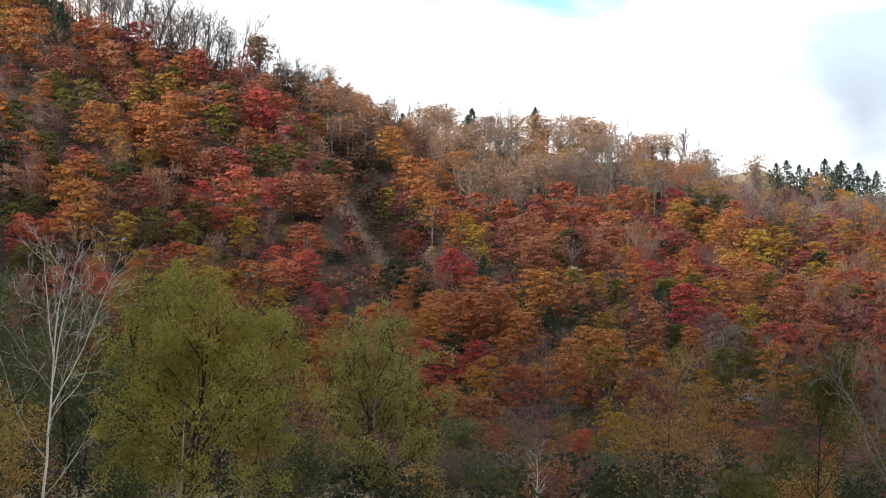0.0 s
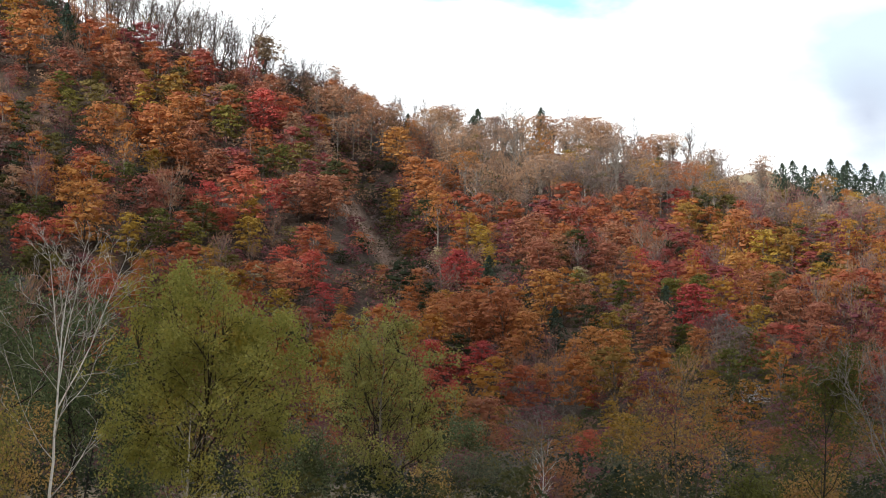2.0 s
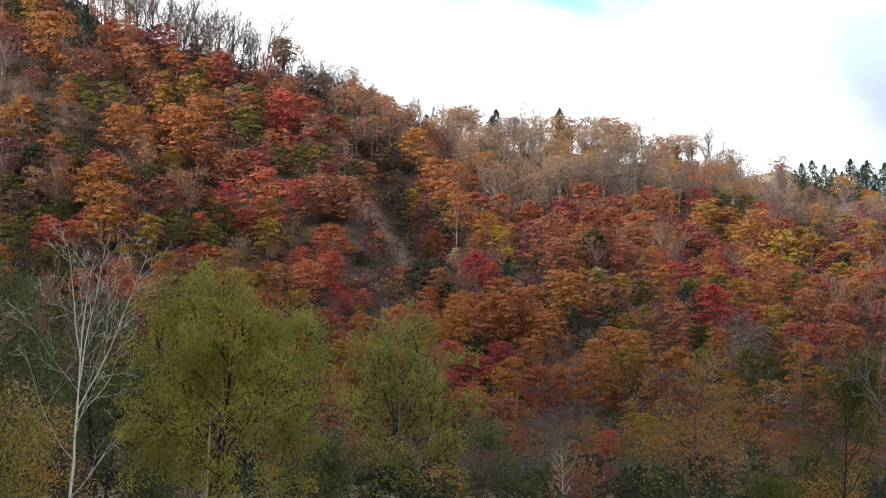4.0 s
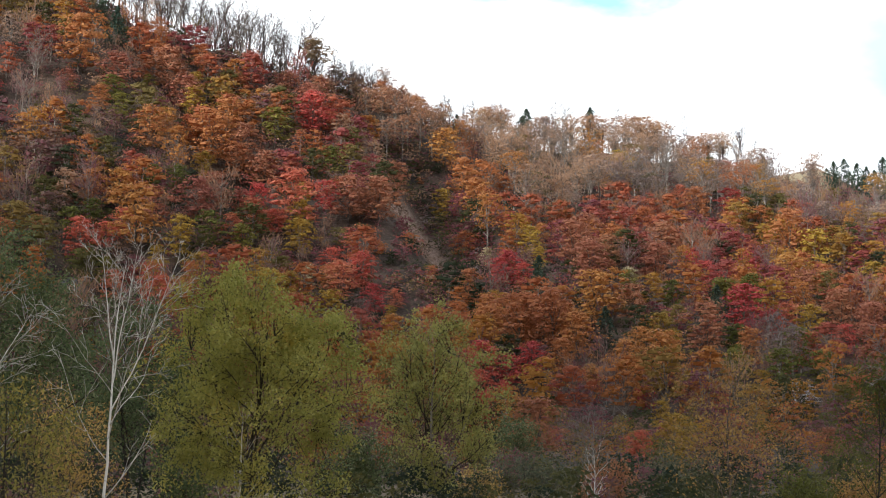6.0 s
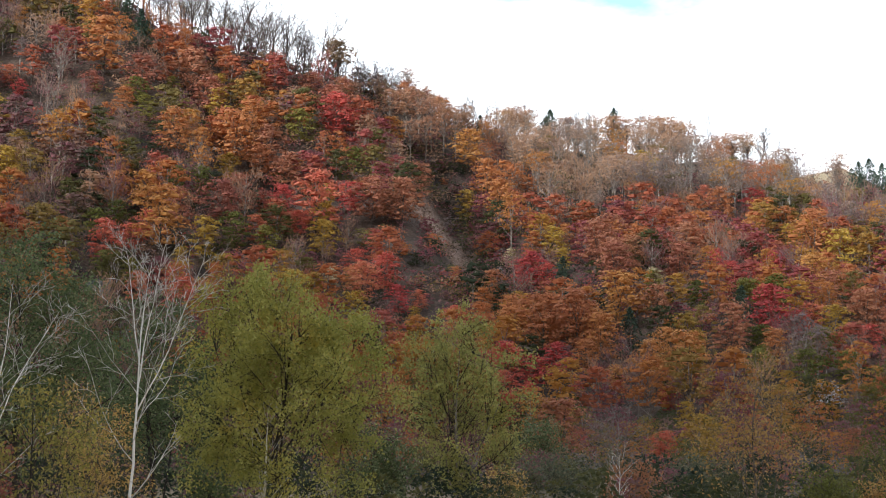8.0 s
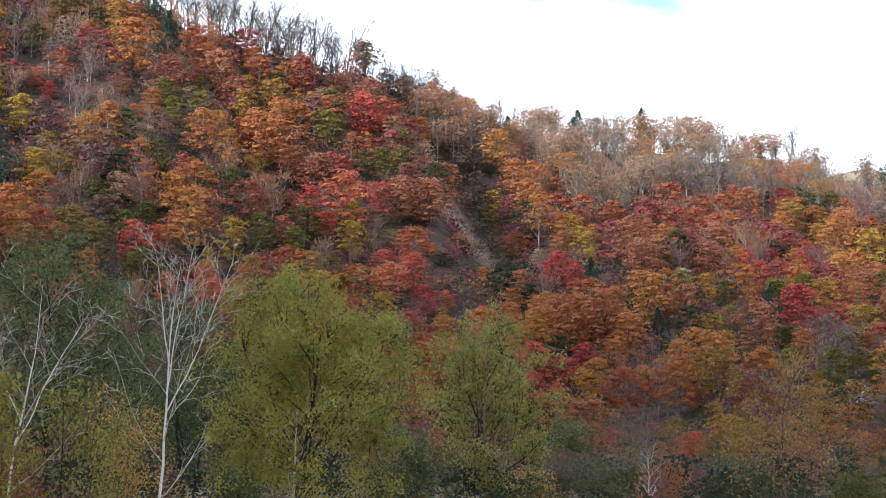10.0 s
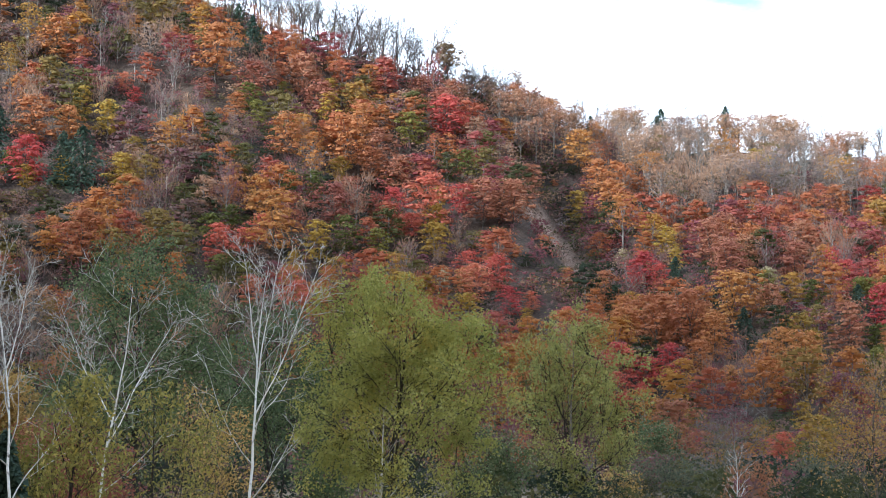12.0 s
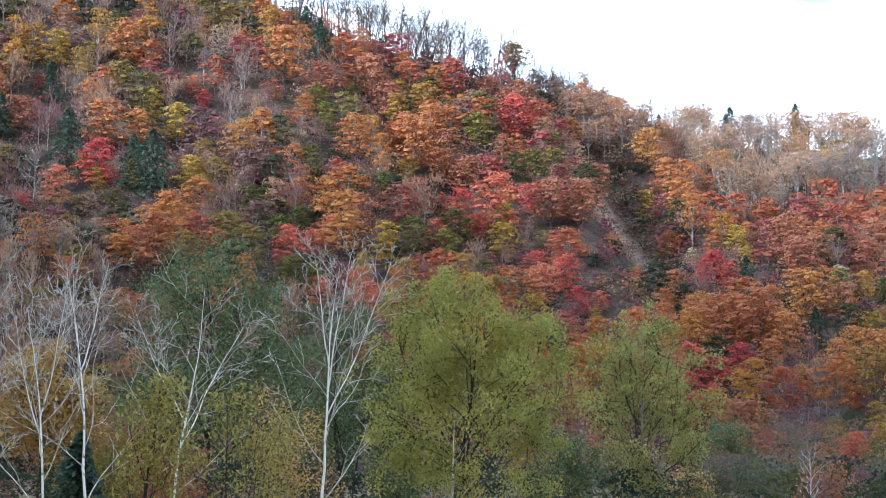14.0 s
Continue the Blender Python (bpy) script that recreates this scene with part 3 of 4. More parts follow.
def build_woods():
    rng = np.random.default_rng(11)
    dense = [broadleaf(rng, 6.2, rng.uniform(4.6, 6.4), rng.uniform(0.06, 0.24), 820, 0.232, int(rng.integers(20, 28)), 0.17, 0.5) for _ in range(22)]
    near = [broadleaf(rng, 7.5, rng.uniform(5.0, 7.0), rng.uniform(0.02, 0.15), 1200, 0.23, int(rng.integers(18, 24)), 0.6, 0.0) for _ in range(8)]
    bushes = [broadleaf(rng, 4.6, rng.uniform(4.2, 5.4), 0.0, 560, 0.23, int(rng.integers(18, 24)), 0.6, 0.0) for _ in range(6)]
    thickets = [broadleaf(rng, 2.6, rng.uniform(3.4, 4.6), 0.0, 420, 0.24, int(rng.integers(12, 17)), 0.6, 0.4) for _ in range(8)]
    thin = [twiggy(rng, 7.2, rng.uniform(3.2, 4.4), 330, 0.75) for _ in range(8)]
    airy = [broadleaf(rng, 7.6, rng.uniform(3.8, 5.0), rng.uniform(0.30, 0.46), 640, 0.24, 24, 0.5, 0.0) for _ in range(8)]
    tall = [broadleaf(rng, 9.0, rng.uniform(4.4, 6.0), rng.uniform(0.40, 0.56), 980, 0.20, 32, 0.3, 0.0, 1, 1.25) for _ in range(10)]
    full = [broadleaf(rng, 7.2, rng.uniform(4.6, 5.8), rng.uniform(0.14, 0.26), 920, 0.20, 30, 0.3, 0.3, 1, 1.4) for _ in range(8)]
    bare = [(tubes(bare_tree(rng, 8.4, 0.13)[0], 3), None) for _ in range(8)]
    sorts = {"dense": dense, "thin": thin, "airy": airy, "tall": tall, "full": full, "bare": bare}
    LV, LF, LT, TV, TF = [], [], [], [], []
    nl = nt = single = 0

    def add(tree, x, y, scale, tone, sink=0.0):
        nonlocal nl, nt
        th = rng.uniform(0, 6.28)
        R = np.array([[math.cos(th), -math.sin(th), 0], [math.sin(th), math.cos(th), 0], [0, 0, 1]]) * scale
        o = np.array([x, y, float(ground_height(x, y)) - sink])
        (V, F), leaf = tree
        TV.append(V @ R.T + o)
        TF.append(F + nt)
        nt += len(V)
        if leaf is not None:
            LV.append(leaf[0] @ R.T + o)
            LF.append(leaf[1] + nl)
            LT.append(np.full(len(leaf[0]), tone))
            nl += len(leaf[0])

    for x, y, s, low in wood_places(rng):
        if s < 0.02:
            if low:
                continue
            if x > -14:
                tone = rng.choice([0.12, 0.20, 0.27, 0.33, 0.38, 0.46, 0.53, 0.76, 0.78, 0.80, 0.82])
            else:
                tone = rng.choice([0.05, 0.08, 0.12, 0.16, 0.20, 0.25, 0.31, 0.78, 0.80, 0.82])
            if y > 150 or x < -16:
                kind, scale = (bushes if rng.uniform() < 0.6 else near), rng.uniform(0.5, 1.0)
            else:
                kind, scale = bushes, rng.uniform(0.35, 0.7)
            add(kind[rng.integers(0, len(kind))], x, y, scale, tone)
            continue
        mix = MIXTURES[stand_at(rng, x, y)]
        roll = rng.uniform(0, 100)
        for share, sort, t0, t1 in mix:
            roll -= share
            if roll < 0:
                break
        tone = rng.uniform(t0, t1)
        scale = rng.uniform(0.66, 1.2)
        if s > (0.80 if x > 56 else 0.92):
            # along the crest: taller open crowns, leafless ones towards the higher end
            if x > 50 and rng.uniform() < 0.4:
                add(full[rng.integers(0, len(full))], x, y, rng.uniform(0.4, 0.6), rng.choice([0.36, 0.42, 0.62, 0.82, 0.86, 0.94]))
                continue
            if x > 50:
                add(thickets[rng.integers(0, len(thickets))], x, y, rng.uniform(0.6, 1.1), rng.choice([0.24, 0.78, 0.80, 0.82, 0.86]))
                continue
            if x < -29:
                if rng.uniform() < 0.45:
                    add(thickets[rng.integers(0, len(thickets))], x, y, rng.uniform(0.5, 0.9), rng.choice([0.24, 0.78, 0.80, 0.82]))
                    continue
                sort, scale = ("thin" if rng.uniform() < 0.5 else "bare"), rng.uniform(0.7, 1.1)
            else:
                sort, scale, tone = ("tall", "tall" if x > -6 else "full", "bare" if x > -6 else "full", "thin")[int(rng.integers(0, 4))], rng.uniform(0.5, 0.8), (rng.uniform(0.83, 0.88) if x < -4 else rng.uniform(0.86, 0.94))
            add(sorts[sort][rng.integers(0, len(sorts[sort]))], x, y, scale, tone)
            continue
        if low:
            open_slip = -0.075 < x / y < -0.025
            if not open_slip and rng.uniform() < 0.5:
                add(thin[rng.integers(0, len(thin))], x, y, rng.uniform(0.42, 0.6), rng.uniform(0.78, 0.84))
            else:
                add(thickets[rng.integers(0, len(thickets))], x, y, rng.uniform(0.4, 0.8) if open_slip else rng.uniform(0.7, 1.1),
                    rng.choice([0.05, 0.09, 0.14, 0.24, 0.50, 0.66, 0.76, 0.78, 0.80, 0.82]))
            continue
        if sort == "dense" and s < 0.75:
            by = min(SINGLES, key=lambda q: (q[0] - x) ** 2 + (q[1] - y) ** 2)
            if math.hypot(by[0] - x, by[1] - y) < 8 and rng.uniform() < 0.45:
                tone = rng.uniform(*by[2])
                if single < 70:
                    single += 1
                    kinds, size = STOCK[by[3]]
                    pick = kinds[int(rng.integers(0, 3))]
                    copy_thing(pick, place(x, y, 5.8 * rng.uniform(0.7, 1.1) / size / pick.scale[0], rng.uniform(0, 6.28)))
                    continue
        kind = sorts[sort]
        add(kind[rng.integers(0, len(kind))], x, y, scale, tone)
    for k in range(3080):
        # low growth under and between the trees
        y = 168 + 140 * rng.uniform() ** 0.8
        x = rng.uniform(-0.455 * y, (0.28 if k % 2 else -0.10) * y)
        if k > 2750:
            y = 200 + 65 * rng.uniform()
            x = float(gully_line(y)) + rng.normal(2.0, 5.0)
        elif k > 2450:
            x = rng.uniform(-45, -2) if k > 2520 else x
            y = float(np.interp(x, RIDGE_X, RIDGE_Y)) + rng.uniform(-6, 2)
        if y > float(np.interp(x, RIDGE_X, RIDGE_Y)) + 2 or float(scree_amount(x, y)) > 0.35:
            continue
        V, F = thickets[rng.integers(0, len(thickets))][1]
        F = F[rng.permutation(len(F))[:95]]
        V = V[F.ravel()] * rng.uniform(0.55, 1.25) + np.array([x, y, float(ground_height(x, y)) - 0.15])
        LV.append(V)
        LF.append(np.arange(len(V)).reshape(-1, 3) + nl)
        LT.append(np.full(len(V), rng.choice([0.05, 0.10, 0.16, 0.24, 0.66, 0.76, 0.78, 0.80, 0.82, 0.86, 0.94])))
        nl += len(V)
    me = mesh_of("hillside_foliage", np.concatenate(LV), np.concatenate(LF))
    t = me.attributes.new("tone", "FLOAT", "POINT")
    t.data.foreach_set("value", np.concatenate(LT).astype(np.float32))
    tagged(part("hillside_foliage", me, M_WOODS), "dense autumn foliage in rust, orange, gold and olive on the hillside", "woods", kind="stuff")
    me = mesh_of("hillside_trunks", np.concatenate(TV), np.concatenate(TF), True)
    tagged(part("hillside_trunks", me, M_PALE), "grey trunks and bare branches of the hillside wood", "woods", kind="stuff")


def build_undergrowth():
    """Low scrub between the valley's trees and the foot of the slope."""
    rng = np.random.default_rng(5)
    kinds = [broadleaf(rng, 2.4, rng.uniform(3.0, 4.0), 0.0, 300, 0.19, 15, 0.8, 0.0) for _ in range(6)]
    LV, LF, LT, n = [], [], [], 0
    for y in np.arange(78, 168, 3.4):
        for x in np.arange(-0.46 * y - 3, 0.29 * y + 3, 3.0):
            (_, _), (V, F) = kinds[rng.integers(0, 6)]
            F = F if y < 104 else F[::2]
            px, py = x + rng.uniform(-1, 1), y + rng.uniform(-1, 1)
            sc, th = rng.uniform(0.55, 1.2 if y < 104 or y > 150 else 0.9), rng.uniform(0, 6.28)
            R = np.array([[math.cos(th), -math.sin(th), 0], [math.sin(th), math.cos(th), 0], [0, 0, 1]]) * sc
            LV.append(V @ R.T + np.array([px, py, float(ground_height(px, py)) - 0.1]))
            LF.append(F + n)
            LT.append(np.full(len(V), rng.choice([0.0, 0.03, 0.05, 0.07, 0.09, 0.12, 0.18, 0.80] if y < 104 else [0.05, 0.09, 0.14, 0.20, 0.28, 0.36, 0.48, 0.66, 0.76, 0.78, 0.79, 0.80])))
            n += len(V)
    me = mesh_of("undergrowth", np.concatenate(LV), np.concatenate(LF))
    t = me.attributes.new("tone", "FLOAT", "POINT")
    t.data.foreach_set("value", np.concatenate(LT).astype(np.float32))
    tagged(part("undergrowth", me, M_WOODS), "low green and brown scrub on the valley floor", "undergrowth", kind="stuff")

# ---- single trees on the hillside: x, y of the foot and height ----
RED_MAPLES = [
    (9.3, 111.6, 3.2), (15, 172.5, 3.1), (15.1, 174.5, 2.4), (5.9, 175.5, 3), (0.7, 176.1, 3.3), (1.2, 180.9, 4.2), (-43.6, 189.5, 4.8),
    (-7.8, 198.6, 4.4), (40.8, 200.4, 4.3), (-14.8, 201, 4.4), (29.3, 201.4, 6.8), (-47.6, 201.5, 4.1), (-12.4, 203.2, 2.9),
    (-19.3, 203.3, 5.9), (33, 203.6, 3.8)]
RED_MAPLES_ABOVE = [
    (-82.8, 205.4, 6), (-16.9, 206.8, 5.6), (-20.8, 209.8, 4.6), (-79.2, 210.2, 7.6), (-29.2, 215.5, 3.9), (3.2, 216.9, 3.5),
    (-26.9, 217.1, 9.3), (27.5, 223.2, 4.7), (-23.1, 223.6, 5), (34.4, 231.6, 5), (-71.6, 232, 3.1), (-73.9, 233.8, 3.4),
    (1.2, 236.2, 3.2), (-28, 246.1, 7.9), (36.7, 268.1, 5.4), (29.1, 268.4, 4.8)]
ORANGE_MAPLES = [
    (10, 180.7, 3.6), (10.5, 181.2, 3), (17.6, 181.9, 7.5), (7, 185.1, 4.8), (28.1, 189.1, 5.4), (8.8, 189.3, 6.7), (16.2, 190.9, 5.1),
    (6.3, 191.6, 8.9), (2.4, 192.3, 8.1), (-65.5, 193.8, 8.2), (-0.8, 195.3, 6.1), (-44.1, 201.8, 9.2), (-56.1, 201.8, 3.4),
    (11.4, 202.5, 8.1), (-21.1, 207.1, 3.7), (-48.7, 212.3, 6), (-8.5, 212.4, 3.2), (-81.7, 219, 8.4)]
ORANGE_MAPLES_ABOVE = [
    (-77.2, 220.3, 6.5), (38.2, 224.1, 7.3), (-47.9, 225.4, 7.3), (-36.1, 227, 6.2), (-39.8, 227.6, 9.4), (-56.7, 232.6, 4.6),
    (5.9, 233.4, 4.3), (-85.1, 235.9, 8), (-39, 236.5, 6.5), (-61.6, 238.7, 10.1),
    (-3.3, 242.9, 7.1), (42.3, 245.1, 9.7), (-5.5, 252.1, 7.4), (30.7, 259.4, 7), (-8.6, 260.9, 7.3), (-19.4, 268.8, 5.8),
    (-13.8, 269.1, 5.3)]
GOLDEN_TREES = [
    (11.5, 111.3, 4.4), (13.7, 128.7, 2.4), (16.1, 167, 3.4), (27.7, 179.4, 3.3), (38, 181.5, 3.7), (19.8, 192.1, 4.2),
    (-19.4, 194.2, 5.2), (-40.8, 198.8, 3.7), (-12.8, 199.4, 2.9), (37, 201.4, 6), (-78.6, 209.4, 4), (-74.4, 211.2, 4.3),
    (-25.4, 212.3, 5.9), (-26.1, 217.3, 5), (5.3, 220.6, 3.6), (-4.3, 221.6, 3.1), (-72.8, 223.6, 6.2), (-26.2, 223.7, 4.2),
    (-40.1, 224.6, 4.8), (4.3, 226.6, 5.1), (-94.9, 233.8, 6.9), (49.3, 233.9, 4.7), (52.2, 236.1, 5.3), (-44.6, 239.6, 5.5),
    (45.4, 242.4, 7.7), (-45.8, 245.7, 4.6), (-8.4, 247.4, 5.5), (40.1, 254.6, 4.8), (20, 275.7, 7.4), (78, 291.3, 4.5),
    (70.7, 291.8, 5.1)]
RUSSET_TREES = [
    (-62.1, 235.2, 4),
    (2.8, 117.8, 5), (24.3, 126.1, 2.8), (4.4, 167.2, 3.2), (22.2, 185.5, 4.1), (41.9, 192.2, 4), (23.8, 192.9, 7.1), (44.4, 201.4, 6.6),
    (16.1, 202.8, 5.4), (-38.5, 211.6, 6.7), (11.6, 213.4, 6.8), (11.7, 216.3, 6), (39.1, 217.1, 5.7), (20.4, 218.7, 6.8),
    (-94, 218.8, 5.6), (-20, 221.4, 7.2), (9.7, 221.5, 6.9), (-15.9, 222.2, 7.2), (-18.2, 222.7, 4.9), (11.5, 226.7, 7.6),
    (-32.1, 226.8, 6.2), (-35.5, 230, 7.5), (22.8, 233, 6.9), (-55.6, 238.3, 6.9), (-45.9, 241, 6.6), (-15.4, 243.9, 6.5),
    (-49.5, 244.9, 8.2), (-29.5, 251, 6.9), (-33.3, 256.5, 6.1), (-28.2, 257.6, 5.7), (39, 291.7, 6.6)]
OLIVE_TREES = [
    (29.9, 179.4, 5.6), (25, 181.1, 5.4), (34.5, 181.6, 4.9), (36.5, 187.3, 3.5), (26.6, 188.4, 3.8), (27.1, 193.1, 4.5),
    (-45.5, 193.5, 4.4), (21.2, 205.8, 4.8), (-50.5, 206, 4.7), (-35.9, 206.2, 5.6), (-31.8, 207.1, 5.1), (27.9, 210, 5.1),
    (-81.9, 212, 4.7), (16.2, 213, 3.8), (-42.3, 218, 5), (-53.3, 231.6, 4.5), (-55.3, 234.6, 5.5), (-23.8, 235.9, 5.1),
    (-32.4, 238.2, 6.1), (-51.9, 241.6, 3.6)]
SPRUCES = [
    (12.4, 195.5, 5.6), (26.2, 202.8, 5.3), (-71.7, 210.5, 9), (-74.7, 211.6, 7.4), (5.1, 213.9, 5), (-85.6, 215.8, 8.4),
    (-96, 216.9, 6.3), (-93, 226.9, 6.4), (15.9, 234.7, 4.6), (1.3, 249.6, 4.8), (-59, 250.6, 6.2), (-62.6, 256, 5.3)]
PALE_TREES = [
    (-23.6, 206.8, 3.4), (16.6, 213.9, 3.8), (-1.7, 227.1, 3)]
RUST_CREST = [
    (-10, 280.8, 5.2), (-3.6, 284.5, 6.6), (-1.4, 286.8, 6.2), (0.6, 285.9, 6.6),
    (-27.2, 265.3, 3.9), (-14.9, 273.7, 3.9), (-10.3, 277.4, 4.9), (-12.4, 277.7, 4.5),
    (0.1, 285.6, 5.1), (-2.1, 288.4, 5.1), (7.6, 291.7, 6.7), (12.6, 293.5, 8.1), (18.1, 295.4, 7.7), (15.8, 296.2, 7),
    (26.8, 298.6, 9.5), (22.7, 300.8, 7.7), (25.3, 301, 8.7), (28.6, 303.4, 9), (35.4, 304.3, 7.2), (38.3, 306.5, 7.8),
    (41.2, 308.8, 7.3)]
SPUR_TREES = [
    (-21.2, 262, 8.2), (-18.7, 262.9, 9.5), (-16.7, 262.7, 9.8), (-14.6, 262.4, 8.7), (-12.6, 261.6, 8.4), (-10.7, 262.3, 7.8),
    (-15.3, 260.3, 7.6), (-17.6, 258.6, 7.0)]
GREY_CREST = [
    (-11.2, 281.3, 4.4), (-8.7, 285.4, 4.8), (-6.9, 284.7, 5.8), (-4.7, 288, 5.7), (-26.3, 267.9, 6), (-24.8, 269.7, 4),
    (-35.6, 266.1, 5.2),
    (-23.7, 271.4, 2.7), (-13.3, 280.6, 4.2), (-5.3, 285.6, 6.2), (-9.7, 286.2, 5.7), (-7.6, 286.4, 6.2), (-3.9, 290.4, 6.4),
    (9.7, 295.9, 7.6), (12, 296.1, 8), (20.8, 302.9, 6.9), (33.6, 304.5, 7.9), (32.1, 306.9, 6.7), (43.9, 311.5, 8.9),
    (47.5, 312.5, 7.1), (46, 314.1, 9.4)]
RIDGE_FIRS = [
    (-61.1, 256.3, 2.2), (-62.9, 258.2, 2), (-59.6, 258.5, 2.7), (-7.4, 283.4, 4.5), (3.9, 288.7, 7.1), (4.6, 291.1, 7.9),
    (16.2, 299.4, 7.5), (66.1, 305.7, 4.4), (61.4, 306, 4.6), (71.2, 306.3, 6.4), (64.2, 307.4, 4.3), (68.8, 308, 5.8),
    (78.3, 308.2, 7.6), (75.2, 308.8, 6.2), (60.3, 308.9, 5), (48.9, 309.8, 6.1), (73.3, 310.6, 7), (66.2, 310.7, 6.3), (62, 311.1, 5.6),
    (68.4, 312.9, 5.5), (64.4, 313.4, 6.8), (71.6, 313.4, 7.4), (78.2, 314.2, 8.8), (85, 315.1, 9.4), (81.9, 315.7, 7.2),
    (75.3, 315.8, 8.8)]
# kinds of stand: x, y of the middle, reach and mixture
KINDS_LOW = [
    (-84, 182, 8.0, "tan"), (-66, 215, 6.0, "faded"), (-72, 235, 5.0, "mauve"),
    (-52, 206, 7.5, "faded"),
    (22, 167, 5.6, "amber"), (33, 181, 4.9, "mauve"), (19, 186, 6.9, "amber"), (43, 187, 7.7, "russet"), (-50, 198, 6.8, "faded"),
    (-84, 199, 8.6, "faded"), (5, 200, 8.7, "orange"), (-67, 201, 3.5, "orange"), (-17, 204, 5.5, "crimson"), (-32, 205, 4.8, "olive"),
    (-10, 207, 4.8, "hollow"), (-57, 213, 6.6, "faded"), (-27, 214, 3.6, "olive"), (-41, 215, 9.5, "rust"), (-20, 216, 6.5, "crimson"),
    (30, 220, 8.1, "patchwork"), (-50, 222, 10.5, "rust"), (3, 223, 4.5, "patchwork"), (-27, 224, 4.5, "crimson")]
KINDS_HIGH = [
    (-16.5, 268, 6.0, "spur"), (-13, 255, 5.5, "spur"),
    (-81, 226, 7.0, "faded"), (-64, 230, 6.5, "mauve"), (11, 235, 5.5, "russet"), (-98, 235, 11.9, "faded"), (-40, 237, 9.6, "rust"),
    (22, 241, 7.3, "russet"), (-10, 242, 4.4, "hollow"), (57, 243, 10.5, "patchwork"), (58, 268, 9.0, "mauve"), (52, 215, 8.0, "russet"), (-77, 244, 7.5, "faded"), (-66, 243, 6.0, "rust"), (45, 249, 7.6, "patchwork"),
    (-6, 254, 6.8, "sunny"), (-29, 257, 5.2, "russet"), (9, 265, 9.7, "tan"), (-13, 267, 6.2, "spur"), (-3, 279, 5.6, "tan"),
    (26, 287, 11.5, "tan"), (40, 289, 7.8, "tan"), (55, 295, 8, "tan")]
ALL_RED, ALL_ORANGE = RED_MAPLES + RED_MAPLES_ABOVE, ORANGE_MAPLES + ORANGE_MAPLES_ABOVE
LONE_TREE = (-30.2, 265.6, 8.3)
TAKEN = (ALL_RED + ALL_ORANGE + GOLDEN_TREES + RUSSET_TREES + OLIVE_TREES + PALE_TREES + SPRUCES + RIDGE_FIRS + RUST_CREST + SPUR_TREES + GREY_CREST
         + [LONE_TREE, (-49.5, 191.4, 5.0), (-14.5, 246, 6), (-12, 240, 7), (-9.5, 234, 7), (-8, 229, 6)])
# the tone of the wood round each of them
SINGLES = [(x, y, tone, leaf) for spots, tone, leaf in (
    (ALL_RED, (0.56, 0.72), "red"), (ALL_ORANGE, (0.44, 0.60), "orange"), (GOLDEN_TREES, (0.29, 0.42), "golden"),
    (RUSSET_TREES, (0.66, 0.82), "russet"), (OLIVE_TREES, (0.14, 0.30), "olive")) for x, y, h in spots]
STOCK = {}      # kind of leaf: the trees to copy and the height that they were built at


def stand(name, spots, m_trunk, m_leaf, label, group, make, size):
    """One kind of tree, built three times over and copied to all its places."""
    rng = np.random.default_rng(len(label) * 7 + len(spots))
    kinds = []
    for k, (x, y, h) in enumerate(spots):
        turn = rng.uniform(0, 6.28)
        if k < 3:
            trunk, leaf = make(rng, size)
            t = tree_thing(name, trunk, leaf, m_trunk, m_leaf, label, "tree", group)
            t.matrix_basis = place(x, y, h / size, turn)
            kinds.append(t)
        else:
            copy_thing(kinds[k % 3], place(x, y, h / size / kinds[k % 3].scale[0], turn))
    return kinds, size


def maple(rng, h):
    return broadleaf(rng, h, h * rng.uniform(0.84, 0.98), 0.12, 1550, 0.029 * h + 0.045, 32, 0.24, 0.4)


def golden(rng, h):
    return broadleaf(rng, h, h * rng.uniform(0.72, 0.86), 0.12, 1500, 0.029 * h + 0.045, 27, 0.24, 0.4)


def spruce(rng, h):
    return conifer(rng, h, h * rng.uniform(0.85, 1.05), 1400, 0.5, 0.62)


def crest_tree(rng, h):
    return broadleaf(rng, h, h * rng.uniform(0.72, 0.9), 0.40, 1300, 0.032 * h, 34, 0.4, 0.0, 1, 1.3)


def thin_tree(rng, h):
    return broadleaf(rng, h, h * rng.uniform(0.55, 0.7), 0.42, 900, 0.026 * h, 30, 0.5, 0.0, 1, 1.5)


def round_head(rng, h):
    return broadleaf(rng, h, h * 0.8, 0.42, 1900, 0.034 * h, 26, 0.4, 0.3, 1, 1.6)


def old_fir(rng, h):
    return conifer(rng, h, h * rng.uniform(0.75, 1.15), 1800, 0.42, rng.uniform(0.5, 0.75))


STOCK["red"] = stand("maple_tree", ALL_RED, M_TRUNK, M_RED, "maple with crimson to coral autumn leaves on the slope", "red maples on the slope", maple, 7.0)
STOCK["orange"] = stand("maple_tree", ALL_ORANGE, M_TRUNK, M_ORANGE, "maple with dense burnt-orange leaves on the slope", "orange maples on the slope", maple, 8.0)
STOCK["golden"] = stand("golden_tree", GOLDEN_TREES, M_PALE, M_YELLOW, "broadleaf tree with golden yellow autumn leaves", "golden trees on the slope", golden, 6.5)
STOCK["russet"] = stand("russet_tree", RUSSET_TREES, M_TRUNK, M_RUSSET, "broadleaf tree with dull russet-brown leaves", "russet trees on the slope", maple, 8.0)
STOCK["olive"] = stand("broadleaf_tree", OLIVE_TREES, M_TRUNK, M_OLIVE, "broadleaf tree still olive green among autumn colours", "green trees on the slope", golden, 6.5)
